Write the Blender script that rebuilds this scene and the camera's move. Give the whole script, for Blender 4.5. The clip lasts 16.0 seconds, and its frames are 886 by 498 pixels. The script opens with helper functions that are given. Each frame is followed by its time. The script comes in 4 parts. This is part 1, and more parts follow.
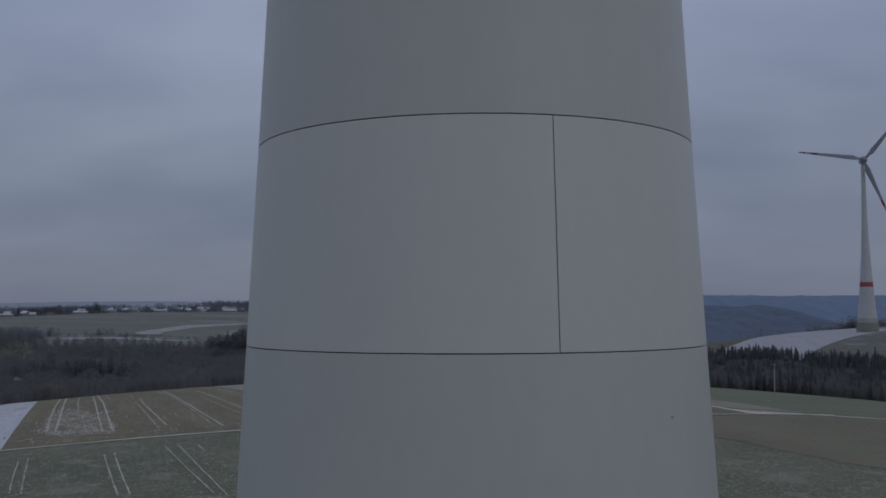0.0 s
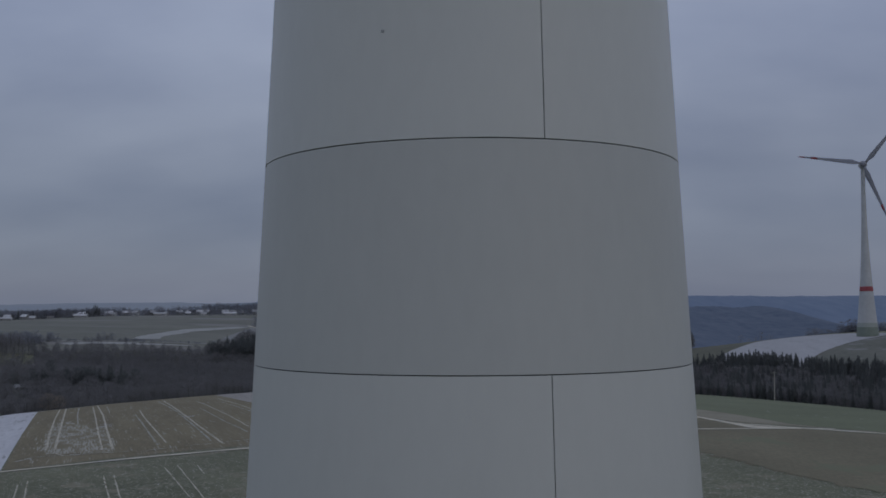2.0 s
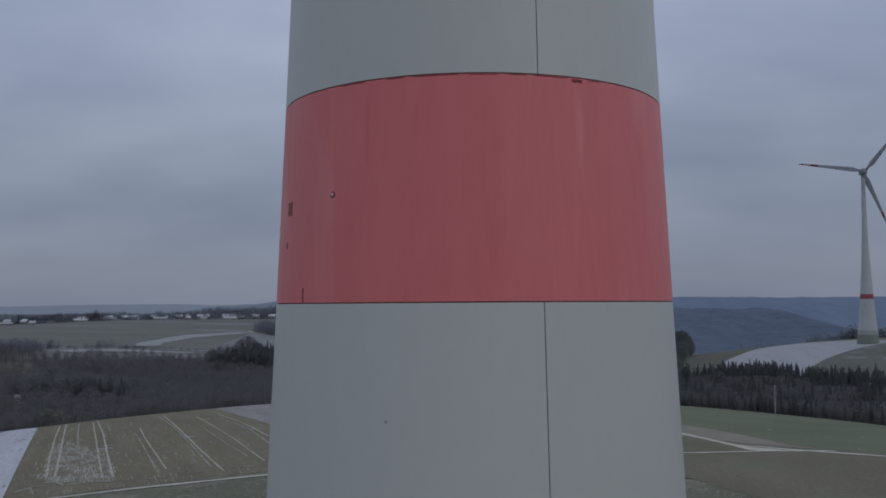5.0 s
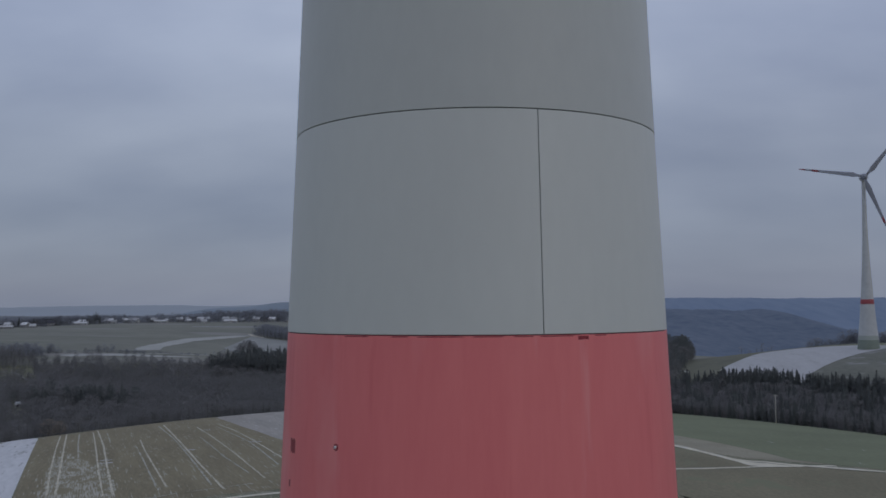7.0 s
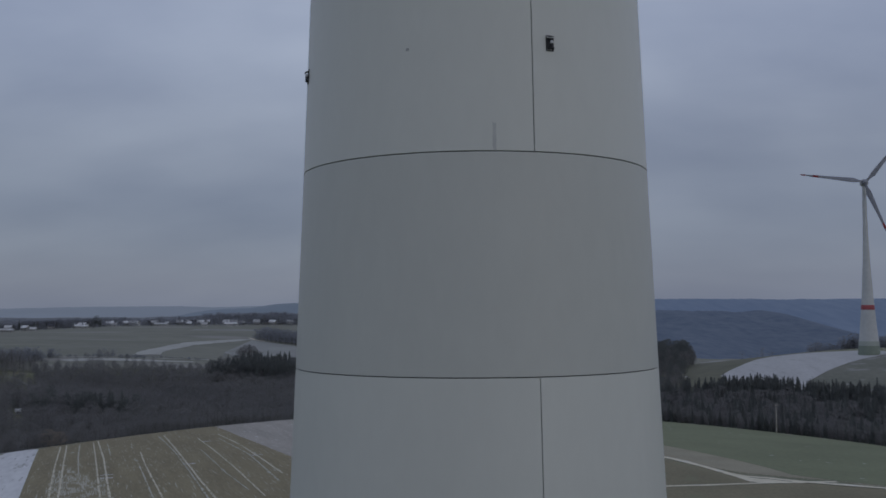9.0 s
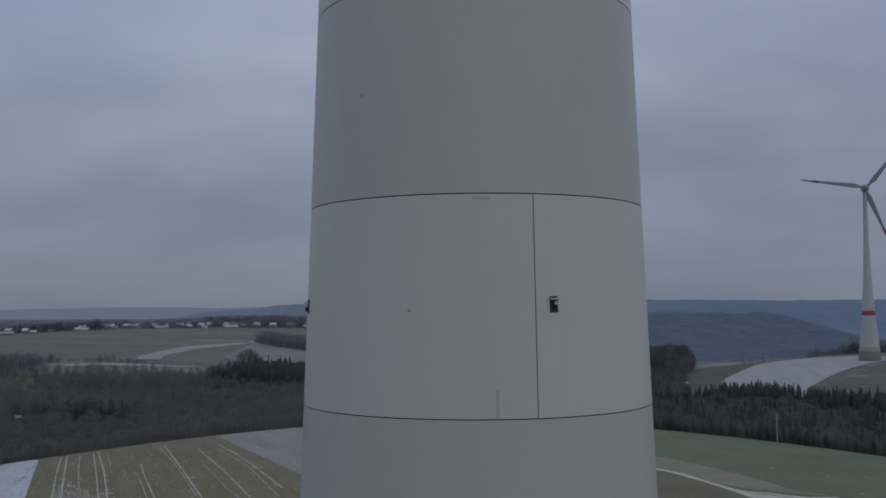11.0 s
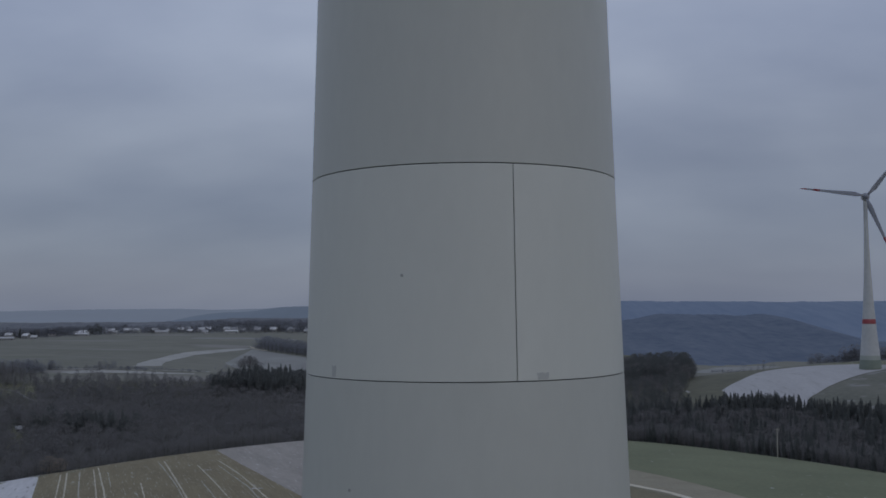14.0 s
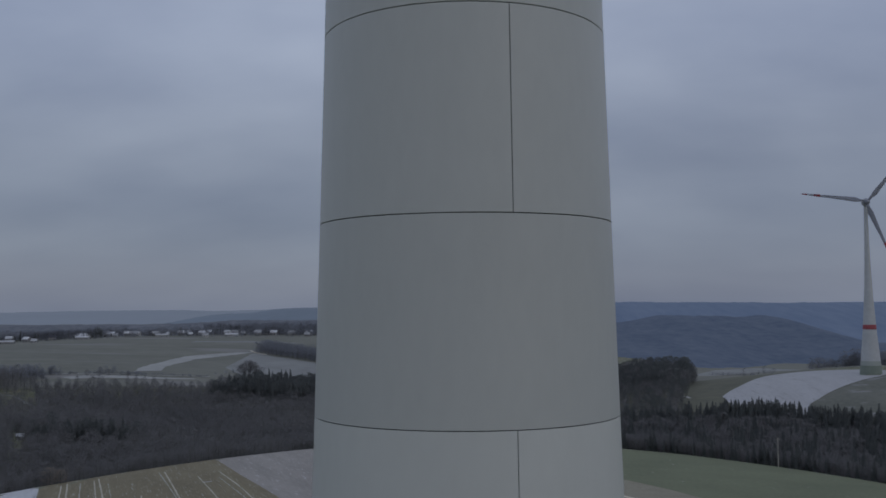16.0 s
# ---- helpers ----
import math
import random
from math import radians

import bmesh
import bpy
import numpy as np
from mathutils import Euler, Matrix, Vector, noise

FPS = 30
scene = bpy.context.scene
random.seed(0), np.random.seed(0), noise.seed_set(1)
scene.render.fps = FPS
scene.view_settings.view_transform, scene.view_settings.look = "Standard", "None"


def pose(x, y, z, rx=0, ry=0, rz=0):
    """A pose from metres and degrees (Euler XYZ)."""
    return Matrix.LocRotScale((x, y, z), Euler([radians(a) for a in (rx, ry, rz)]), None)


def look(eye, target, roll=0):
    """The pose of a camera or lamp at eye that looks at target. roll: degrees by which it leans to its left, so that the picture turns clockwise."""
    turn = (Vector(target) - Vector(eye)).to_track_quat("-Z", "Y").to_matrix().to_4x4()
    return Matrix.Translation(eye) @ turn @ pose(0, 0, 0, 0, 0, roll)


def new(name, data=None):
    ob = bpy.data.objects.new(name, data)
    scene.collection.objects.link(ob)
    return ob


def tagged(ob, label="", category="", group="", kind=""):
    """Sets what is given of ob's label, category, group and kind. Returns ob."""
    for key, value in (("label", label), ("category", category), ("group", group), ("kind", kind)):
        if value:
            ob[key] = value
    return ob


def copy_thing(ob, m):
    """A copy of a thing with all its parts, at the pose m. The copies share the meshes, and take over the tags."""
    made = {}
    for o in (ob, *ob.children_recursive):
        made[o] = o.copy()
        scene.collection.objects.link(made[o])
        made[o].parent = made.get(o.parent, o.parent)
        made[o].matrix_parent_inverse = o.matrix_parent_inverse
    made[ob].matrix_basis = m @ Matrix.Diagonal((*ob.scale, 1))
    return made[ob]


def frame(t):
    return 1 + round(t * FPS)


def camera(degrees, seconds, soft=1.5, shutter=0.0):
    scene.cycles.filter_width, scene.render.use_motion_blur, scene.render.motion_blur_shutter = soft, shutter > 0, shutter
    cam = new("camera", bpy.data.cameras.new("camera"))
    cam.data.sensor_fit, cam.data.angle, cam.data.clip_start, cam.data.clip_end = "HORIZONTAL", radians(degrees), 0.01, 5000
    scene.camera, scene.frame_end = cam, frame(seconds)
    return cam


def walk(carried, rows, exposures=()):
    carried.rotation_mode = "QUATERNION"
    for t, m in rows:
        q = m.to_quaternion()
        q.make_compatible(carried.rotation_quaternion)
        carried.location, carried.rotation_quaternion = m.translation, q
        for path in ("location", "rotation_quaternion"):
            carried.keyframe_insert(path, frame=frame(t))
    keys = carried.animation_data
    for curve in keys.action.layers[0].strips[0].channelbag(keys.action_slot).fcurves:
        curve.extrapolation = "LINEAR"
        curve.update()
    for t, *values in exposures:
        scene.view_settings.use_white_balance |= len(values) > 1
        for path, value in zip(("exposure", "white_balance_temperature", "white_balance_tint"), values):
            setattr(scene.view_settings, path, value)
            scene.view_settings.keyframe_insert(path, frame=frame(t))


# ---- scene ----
# The camera rises beside the tower, looking slightly upwards.
cam = camera(49.3, 16.0, soft=1.7)
PATH = [
    (0.0, pose(0.003, -19.491, 25.443, 93.380, 0.213, 1.878)),
    (0.5, pose(0.009, -19.493, 26.498, 93.380, 0.239, 1.875)),
    (1.0, pose(0.025, -19.497, 27.526, 93.380, 0.262, 1.873)),
    (1.5, pose(0.058, -19.503, 28.560, 93.381, 0.282, 1.871)),
    (2.0, pose(0.059, -19.512, 29.597, 93.381, 0.299, 1.871)),
    (2.5, pose(0.062, -19.522, 30.694, 93.381, 0.314, 1.871)),
    (3.0, pose(0.071, -19.535, 31.742, 93.381, 0.327, 1.871)),
    (3.5, pose(0.048, -19.548, 32.824, 93.381, 0.337, 1.873)),
    (4.0, pose(0.030, -19.561, 33.877, 93.382, 0.346, 1.874)),
    (4.5, pose(0.031, -19.573, 34.958, 93.382, 0.353, 1.877)),
    (5.0, pose(0.027, -19.584, 36.040, 93.382, 0.358, 1.880)),
    (5.5, pose(0.024, -19.594, 37.127, 93.382, 0.362, 1.883)),
    (6.0, pose(0.017, -19.602, 38.217, 93.382, 0.365, 1.887)),
    (6.5, pose(-0.001, -19.608, 39.334, 93.383, 0.366, 1.891)),
    (7.0, pose(-0.019, -19.612, 40.382, 93.383, 0.367, 1.896)),
    (7.5, pose(-0.061, -19.613, 41.500, 93.383, 0.366, 1.901)),
    (8.0, pose(-0.067, -19.614, 42.607, 93.383, 0.366, 1.906)),
    (8.5, pose(-0.038, -19.619, 43.689, 93.383, 0.365, 1.911)),
    (9.0, pose(-0.004, -19.623, 44.890, 93.384, 0.363, 1.917)),
    (9.5, pose(-0.011, -19.622, 46.004, 93.384, 0.362, 1.923)),
    (10.0, pose(-0.011, -19.620, 47.128, 93.384, 0.360, 1.928)),
    (10.5, pose(-0.011, -19.618, 48.256, 93.384, 0.359, 1.934)),
    (11.0, pose(-0.009, -19.620, 49.392, 93.384, 0.358, 1.940)),
    (11.5, pose(-0.006, -19.629, 50.544, 93.384, 0.358, 1.946)),
    (12.0, pose(0.008, -19.646, 51.674, 93.385, 0.359, 1.951)),
    (12.5, pose(0.052, -19.671, 52.922, 93.385, 0.361, 1.957)),
    (13.0, pose(0.122, -19.702, 54.058, 93.385, 0.364, 1.962)),
    (13.5, pose(0.194, -19.737, 55.229, 93.385, 0.368, 1.967)),
    (14.0, pose(0.249, -19.768, 56.406, 93.385, 0.373, 1.972)),
    (14.5, pose(0.283, -19.790, 57.535, 93.386, 0.380, 1.977)),
    (15.0, pose(0.263, -19.808, 58.692, 93.386, 0.389, 1.981)),
    (15.5, pose(0.239, -19.825, 59.851, 93.386, 0.400, 1.985)),
    (16.0, pose(0.218, -19.840, 61.058, 93.386, 0.413, 1.989)),
]
# stops by which the camera opens up on the way, and its white balance
walk(cam, PATH, [(0.0, -2.12, 6350, 13), (2.0, -2.08, 6400, 12.5), (4.0, -1.92, 6450, 12), (6.5, -1.74, 6500, 11), (7.5, -1.75, 6500, 11), (9.0, -1.92, 6500, 10.5), (16.0, -1.92, 6500, 10.5)])

# ---- sky and light: a grey winter day under closed cloud ----
world = bpy.data.worlds.new("overcast_sky")
scene.world = world
world.use_nodes = True


def wire(tree, a, b):
    tree.links.new(a, b)


def build_sky():
    t = world.node_tree
    t.nodes.clear()
    n = t.nodes.new
    out, back = n("ShaderNodeOutputWorld"), n("ShaderNodeBackground")
    co, sep = n("ShaderNodeTexCoord"), n("ShaderNodeSeparateXYZ")
    wire(t, co.outputs["Generated"], sep.inputs[0])
    # cloud sheet: directions laid out on a flat layer, so that the streaks draw together at the horizon
    rise = n("ShaderNodeMath")
    rise.operation, rise.inputs[1].default_value = "ABSOLUTE", 0
    wire(t, sep.outputs["Z"], rise.inputs[0])
    lift = n("ShaderNodeMath")
    lift.operation, lift.inputs[1].default_value = "ADD", 0.36
    wire(t, rise.outputs[0], lift.inputs[0])
    flat = []
    for axis in "XY":
        d = n("ShaderNodeMath")
        d.operation = "DIVIDE"
        wire(t, sep.outputs[axis], d.inputs[0])
        wire(t, lift.outputs[0], d.inputs[1])
        flat.append(d)
    both = n("ShaderNodeCombineXYZ")
    wire(t, flat[0].outputs[0], both.inputs[0])
    wire(t, flat[1].outputs[0], both.inputs[1])
    turn = n("ShaderNodeMapping")
    turn.inputs["Rotation"].default_value = (0, 0, 0.25)
    turn.inputs["Scale"].default_value = (0.75, 1.05, 1)
    turn.inputs["Location"].default_value = SKY_SHIFT
    wire(t, both.outputs[0], turn.inputs[0])
    big, small = n("ShaderNodeTexNoise"), n("ShaderNodeTexNoise")
    for node, scale, detail, rough in ((big, 1.5, 3, 0.45), (small, 4.4, 4, 0.5)):
        node.inputs["Scale"].default_value, node.inputs["Detail"].default_value = scale, detail
        node.inputs["Roughness"].default_value = rough
        wire(t, turn.outputs[0], node.inputs["Vector"])
    mixed = n("ShaderNodeMix")
    mixed.inputs[0].default_value = 0.22
    wire(t, big.outputs["Fac"], mixed.inputs[2])
    wire(t, small.outputs["Fac"], mixed.inputs[3])
    ramp = n("ShaderNodeValToRGB")
    ramp.color_ramp.elements[0].position, ramp.color_ramp.elements[1].position = 0.34, 0.66
    ramp.color_ramp.elements[0].color, ramp.color_ramp.elements[1].color = SKY_DARK, SKY_PALE
    wire(t, mixed.outputs[0], ramp.inputs[0])
    # the layer thins into a paler haze just over the horizon
    low = n("ShaderNodeMapRange")
    low.inputs["From Min"].default_value, low.inputs["From Max"].default_value = 0.0, 0.2
    low.inputs["To Min"].default_value, low.inputs["To Max"].default_value = 0.7, 0.0
    wire(t, rise.outputs[0], low.inputs["Value"])
    veil = n("ShaderNodeMix")
    veil.data_type = "RGBA"
    wire(t, low.outputs[0], veil.inputs[0])
    wire(t, ramp.outputs[0], veil.inputs[6])
    veil.inputs[7].default_value = SKY_LOW
    # a thin share of clear-sky light behind the cloud
    clear = n("ShaderNodeTexSky")
    clear.sky_type, clear.sun_disc = "NISHITA", False
    clear.sun_elevation, clear.sun_rotation = radians(24), radians(140)
    dim = n("ShaderNodeVectorMath")
    dim.operation, dim.inputs[1].default_value = "MULTIPLY", (0.03, 0.03, 0.03)
    wire(t, clear.outputs[0], dim.inputs[0])
    total = n("ShaderNodeVectorMath")
    total.operation = "ADD"
    wire(t, veil.outputs[2], total.inputs[0])
    wire(t, dim.outputs[0], total.inputs[1])
    # the cloud is thinner in a broad belt some way over the horizon, and a little on the sun's side
    belt = n("ShaderNodeValToRGB")
    belt.color_ramp.interpolation = "EASE"
    stops = belt.color_ramp.elements
    stops[0].position, stops[0].color = 0.13, (0.5, 0.5, 0.5, 1)
    stops[1].position, stops[1].color = 0.31, (0.68, 0.68, 0.68, 1)
    top = stops.new(0.65)
    top.color = (0.5, 0.5, 0.5, 1)
    wire(t, rise.outputs[0], belt.inputs[0])
    side, up, thin = n("ShaderNodeMath"), n("ShaderNodeMath"), n("ShaderNodeMath")
    side.operation, side.inputs[1].default_value = "MAXIMUM", 0.0
    wire(t, sep.outputs["X"], side.inputs[0])
    up.operation = "MULTIPLY"
    wire(t, side.outputs[0], up.inputs[0])
    wire(t, rise.outputs[0], up.inputs[1])
    thin.operation, thin.inputs[1].default_value = "MULTIPLY_ADD", 0.5
    wire(t, up.outputs[0], thin.inputs[0])
    double = n("ShaderNodeMath")
    double.operation, double.inputs[1].default_value = "MULTIPLY", 2.0
    wire(t, belt.outputs[0], double.inputs[0])
    wire(t, double.outputs[0], thin.inputs[2])
    bright = n("ShaderNodeVectorMath")
    bright.operation = "SCALE"
    wire(t, total.outputs[0], bright.inputs[0])
    wire(t, thin.outputs[0], bright.inputs["Scale"])
    wire(t, bright.outputs[0], back.inputs[0])
    wire(t, back.outputs[0], out.inputs[0])


SKY_DARK = (0.565, 0.665, 0.94, 1)
SKY_PALE = (1.0, 1.13, 1.41, 1)
SKY_LOW = (0.49, 0.585, 0.84, 1)
SKY_SHIFT = (0.4, 0.9, 0.0)
build_sky()

veiled_sun = new("veiled_sun", bpy.data.lights.new("veiled_sun", "SUN"))
veiled_sun.data.energy, veiled_sun.data.angle = 0.28, radians(25)
veiled_sun.data.color = (1.0, 0.96, 0.9)
veiled_sun.matrix_world = look((40, -55, 40), (0, 0, 0))

# ---- materials ----
def material(name, pale, dark, scale, rough=0.85, spots=None, fine=8.0, bump=0.2, stretch=(1, 1, 1), turn=0.0, mottle=0.5,
             by_piece=0.0, by_island=0.0, airlight=None, metal=0.0, depth=0.02, thin=0.0):
    """A surface whose colour wanders between two tones at two scales. spots: (colour, scale, share, stretch) for snow or stains lying on it.
    by_piece, by_island: how much brightness differs from object to object, from clump to clump. thin: share of light that passes through."""
    m = bpy.data.materials.new(name)
    m.use_nodes = True
    t = m.node_tree
    n = t.nodes.new
    bsdf = t.nodes["Principled BSDF"]
    co, mp = n("ShaderNodeTexCoord"), n("ShaderNodeMapping")
    mp.vector_type = "POINT"
    wire(t, co.outputs["Object"], mp.inputs[0])
    mp.inputs["Rotation"].default_value = (0, 0, turn)
    st = n("ShaderNodeVectorMath")
    st.operation, st.inputs[1].default_value = "MULTIPLY", stretch
    wire(t, mp.outputs[0], st.inputs[0])

    def grain(s, detail, source):
        g = n("ShaderNodeTexNoise")
        g.inputs["Scale"].default_value, g.inputs["Detail"].default_value = s, detail
        wire(t, source, g.inputs["Vector"])
        return g.outputs["Fac"]

    wide, tight = grain(scale, 4, st.outputs[0]), grain(scale * fine, 3, st.outputs[0])
    mix = n("ShaderNodeMix")
    mix.inputs[0].default_value = mottle
    wire(t, wide, mix.inputs[2])
    wire(t, tight, mix.inputs[3])
    ramp = n("ShaderNodeValToRGB")
    ramp.color_ramp.elements[0].position, ramp.color_ramp.elements[1].position = 0.36, 0.64
    ramp.color_ramp.elements[0].color, ramp.color_ramp.elements[1].color = (*dark, 1), (*pale, 1)
    wire(t, mix.outputs[0], ramp.inputs[0])
    colour = ramp.outputs[0]
    for spot, s, share, spread in spots or ():
        sp = n("ShaderNodeVectorMath")
        sp.operation, sp.inputs[1].default_value = "MULTIPLY", spread
        wire(t, mp.outputs[0], sp.inputs[0])
        f = n("ShaderNodeMapRange")
        f.inputs["From Min"].default_value, f.inputs["From Max"].default_value = 0.66 - share * 0.32, 0.74 - share * 0.32
        wire(t, grain(s, 5, sp.outputs[0]), f.inputs["Value"])
        lay = n("ShaderNodeMix")
        lay.data_type = "RGBA"
        wire(t, f.outputs[0], lay.inputs[0])
        wire(t, colour, lay.inputs[6])
        lay.inputs[7].default_value = (*spot, 1)
        colour = lay.outputs[2]
    for amount, node, socket in ((by_piece, "ShaderNodeObjectInfo", "Random"), (by_island, "ShaderNodeNewGeometry", "Random Per Island")):
        if amount:
            src, rng, hsv = n(node), n("ShaderNodeMapRange"), n("ShaderNodeHueSaturation")
            rng.inputs["To Min"].default_value, rng.inputs["To Max"].default_value = 1 - amount, 1 + amount
            wire(t, src.outputs[socket], rng.inputs["Value"])
            wire(t, rng.outputs[0], hsv.inputs["Value"])
            wire(t, colour, hsv.inputs["Color"])
            colour = hsv.outputs[0]
    wire(t, colour, bsdf.inputs["Base Color"])
    bsdf.inputs["Roughness"].default_value, bsdf.inputs["Metallic"].default_value = rough, metal
    bsdf.inputs["Specular IOR Level"].default_value = 0.5 if rough < 0.7 else 0.15
    if bump:
        b = n("ShaderNodeBump")
        b.inputs["Strength"].default_value, b.inputs["Distance"].default_value = bump, depth
        wire(t, tight, b.inputs["Height"])
        wire(t, b.outputs[0], bsdf.inputs["Normal"])
    if thin:
        through_light, both = n("ShaderNodeBsdfTranslucent"), n("ShaderNodeMixShader")
        wire(t, colour, through_light.inputs["Color"])
        both.inputs[0].default_value = thin
        wire(t, bsdf.outputs[0], both.inputs[1])
        wire(t, through_light.outputs[0], both.inputs[2])
        wire(t, both.outputs[0], t.nodes["Material Output"].inputs["Surface"])
    # airlight: a glow given to the surface in place of distance haze
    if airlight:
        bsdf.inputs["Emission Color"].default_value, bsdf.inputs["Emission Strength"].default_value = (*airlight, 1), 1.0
    return m


SNOW = (0.68, 0.67, 0.655)
ROWS = radians(-22.3)   # the drilling rows of the western fields
coating = material("coated_concrete", (0.715, 0.72, 0.67), (0.675, 0.68, 0.632), 0.3, rough=0.45, fine=14, bump=0.04, mottle=0.3, by_piece=0.025, stretch=(1, 1, 0.4))
# the same coating in a darker tone, for even rings and ring 9
darker_coating = material("coated_concrete_darker", (0.612, 0.618, 0.575), (0.572, 0.578, 0.538), 0.3, rough=0.45, fine=14, bump=0.04, mottle=0.3, by_piece=0.02, stretch=(1, 1, 0.4))
red_coating = material("red_coating", (0.95, 0.245, 0.24), (0.91, 0.215, 0.217), 1.5, rough=0.48, fine=5, bump=0.05, mottle=0.4, by_piece=0.02, stretch=(1, 1, 0.14),
                       spots=[((0.88, 0.195, 0.2), 2.2, 0.1, (1, 1, 0.1)), ((0.95, 0.285, 0.28), 0.6, 0.25, (1, 1, 0.25)), ((0.95, 0.3, 0.29), 2.6, 0.1, (1, 1, 0.07))])
red_scuff = material("dark_red_patch", (0.36, 0.03, 0.045), (0.28, 0.02, 0.03), 9, rough=0.5)
sealant = material("joint_sealant", (0.022, 0.022, 0.026), (0.012, 0.012, 0.015), 3, rough=0.8)
plug_grey = material("anchor_plug", (0.47, 0.47, 0.46), (0.41, 0.41, 0.4), 20, rough=0.7)
patch_grey = material("repair_mortar", (0.585, 0.59, 0.565), (0.53, 0.535, 0.515), 6, rough=0.75)
black_metal = material("black_metal", (0.03, 0.03, 0.035), (0.015, 0.015, 0.018), 8, rough=0.45)
lamp_glass = material("lamp_glass", (0.75, 0.75, 0.76), (0.6, 0.6, 0.62), 10, rough=0.2)
turf = material("winter_crop", (0.252, 0.252, 0.16), (0.172, 0.176, 0.112), 0.035, fine=22, bump=0.5, depth=0.1,
                spots=[((0.3, 0.275, 0.19), 0.12, 0.35, (1, 0.8, 1)), ((0.42, 0.395, 0.3), 1.3, 0.24, (1, 0.8, 1)), ((0.88, 0.86, 0.79), 3.6, 0.15, (1, 0.85, 1))], turn=ROWS)
olive = material("olive_stubble", (0.345, 0.295, 0.188), (0.245, 0.208, 0.133), 0.05, fine=12, bump=0.4, stretch=(3, 0.35, 1), turn=ROWS, depth=0.1,
                 spots=[((0.5, 0.47, 0.38), 1.4, 0.18, (1.6, 0.06, 1))])
earth = material("ploughed_earth", (0.49, 0.45, 0.40), (0.38, 0.345, 0.305), 0.05, fine=10, bump=0.4, stretch=(3, 0.3, 1), turn=ROWS, depth=0.12,
                 spots=[(SNOW, 0.8, 0.13, (1.5, 0.12, 1))])
brown_crop = material("brown_crop", (0.315, 0.278, 0.183), (0.225, 0.2, 0.132), 0.03, fine=25, bump=0.4, depth=0.1, stretch=(1.6, 0.7, 1),
                      spots=[((0.26, 0.258, 0.165), 0.09, 0.3, (1, 0.6, 1)), ((0.25, 0.25, 0.16), 1.1, 0.2, (1, 0.7, 1))])
green_crop = material("green_crop", (0.272, 0.29, 0.18), (0.215, 0.231, 0.144), 0.03, fine=20, bump=0.3, depth=0.1,
                      spots=[(SNOW, 0.3, -0.12, (1, 1, 1))])
meadow = material("dull_meadow", (0.225, 0.218, 0.158), (0.17, 0.168, 0.125), 0.01, fine=10, bump=0, stretch=(1, 1.6, 1))
frosted_green = material("frost_dusted_meadow", (0.25, 0.248, 0.205), (0.185, 0.188, 0.155), 0.02, fine=12, bump=0.2, depth=0.1,
                         spots=[((0.34, 0.335, 0.315), 0.05, 0.3, (1, 1.6, 1))])
fallow = material("pale_fallow", (0.43, 0.39, 0.29), (0.345, 0.31, 0.228), 0.08, fine=12, bump=0.3, depth=0.1)
snow = material("thin_snow", (0.82, 0.81, 0.81), (0.67, 0.66, 0.66), 0.03, fine=9, bump=0.3, stretch=(2.2, 0.4, 1), turn=ROWS, depth=0.08,
                spots=[((0.45, 0.44, 0.42), 0.25, 0.15, (2.5, 0.2, 1))])
faint_snow = material("traces_of_snow", (0.66, 0.64, 0.56), (0.47, 0.45, 0.37), 0.4, fine=6, bump=0.3,
                      spots=[((0.3, 0.265, 0.165), 0.5, 0.46, (1, 1, 1))])
track_snow = material("snow_in_ruts", (0.8, 0.745, 0.6), (0.6, 0.555, 0.44), 0.4, fine=6, bump=0.3,
                      spots=[((0.3, 0.265, 0.165), 0.6, 0.36, (1, 1, 1))])
frosted = material("frosted_rows", (0.345, 0.295, 0.188), (0.245, 0.208, 0.133), 0.05, fine=12, bump=0.4, stretch=(3, 0.35, 1), turn=ROWS, depth=0.1,
                   spots=[((0.55, 0.52, 0.43), 3.4, 0.6, (1.6, 0.03, 1)), ((0.31, 0.268, 0.172), 0.22, 0.38, (1, 0.4, 1))])
frost_grass = material("frosted_grass", (0.4, 0.4, 0.375), (0.31, 0.31, 0.29), 0.01, fine=8, bump=0, stretch=(1, 1.8, 1))
frost = material("frosted_slope", (0.56, 0.55, 0.51), (0.44, 0.435, 0.4), 0.02, fine=8, bump=0, stretch=(1, 1.8, 1))
field_frost = material("thin_field_snow", (0.6, 0.59, 0.585), (0.51, 0.5, 0.495), 0.03, fine=9, bump=0, stretch=(2.2, 0.4, 1), spots=[((0.42, 0.41, 0.39), 0.15, 0.12, (2.5, 0.2, 1))])
blade_mark = material("blade_red", (0.32, 0.05, 0.06), (0.24, 0.035, 0.045), 0.1, rough=0.5, bump=0)
gravel = material("pale_gravel", (0.88, 0.81, 0.65), (0.7, 0.64, 0.5), 0.3, fine=12, bump=0.4, spots=[((0.78, 0.74, 0.64), 0.12, 0.35, (1, 1, 1))])
far_grass = material("far_meadow", (0.3, 0.294, 0.243), (0.232, 0.232, 0.192), 0.006, fine=9, bump=0, stretch=(1, 2.2, 1),
                     spots=[((0.325, 0.313, 0.285), 0.008, 0.24, (0.5, 1.9, 1)), ((0.24, 0.243, 0.195), 0.006, 0.2, (0.4, 2.0, 1))])
needles = material("spruce_needles", (0.205, 0.215, 0.205), (0.15, 0.16, 0.155), 0.03, fine=6, bump=0, mottle=0.3, by_island=0.06, thin=0.5)
twigs = material("bare_twigs", (0.305, 0.295, 0.289), (0.236, 0.23, 0.23), 0.012, fine=6, bump=0, mottle=0.3, by_island=0.05, thin=0.5)
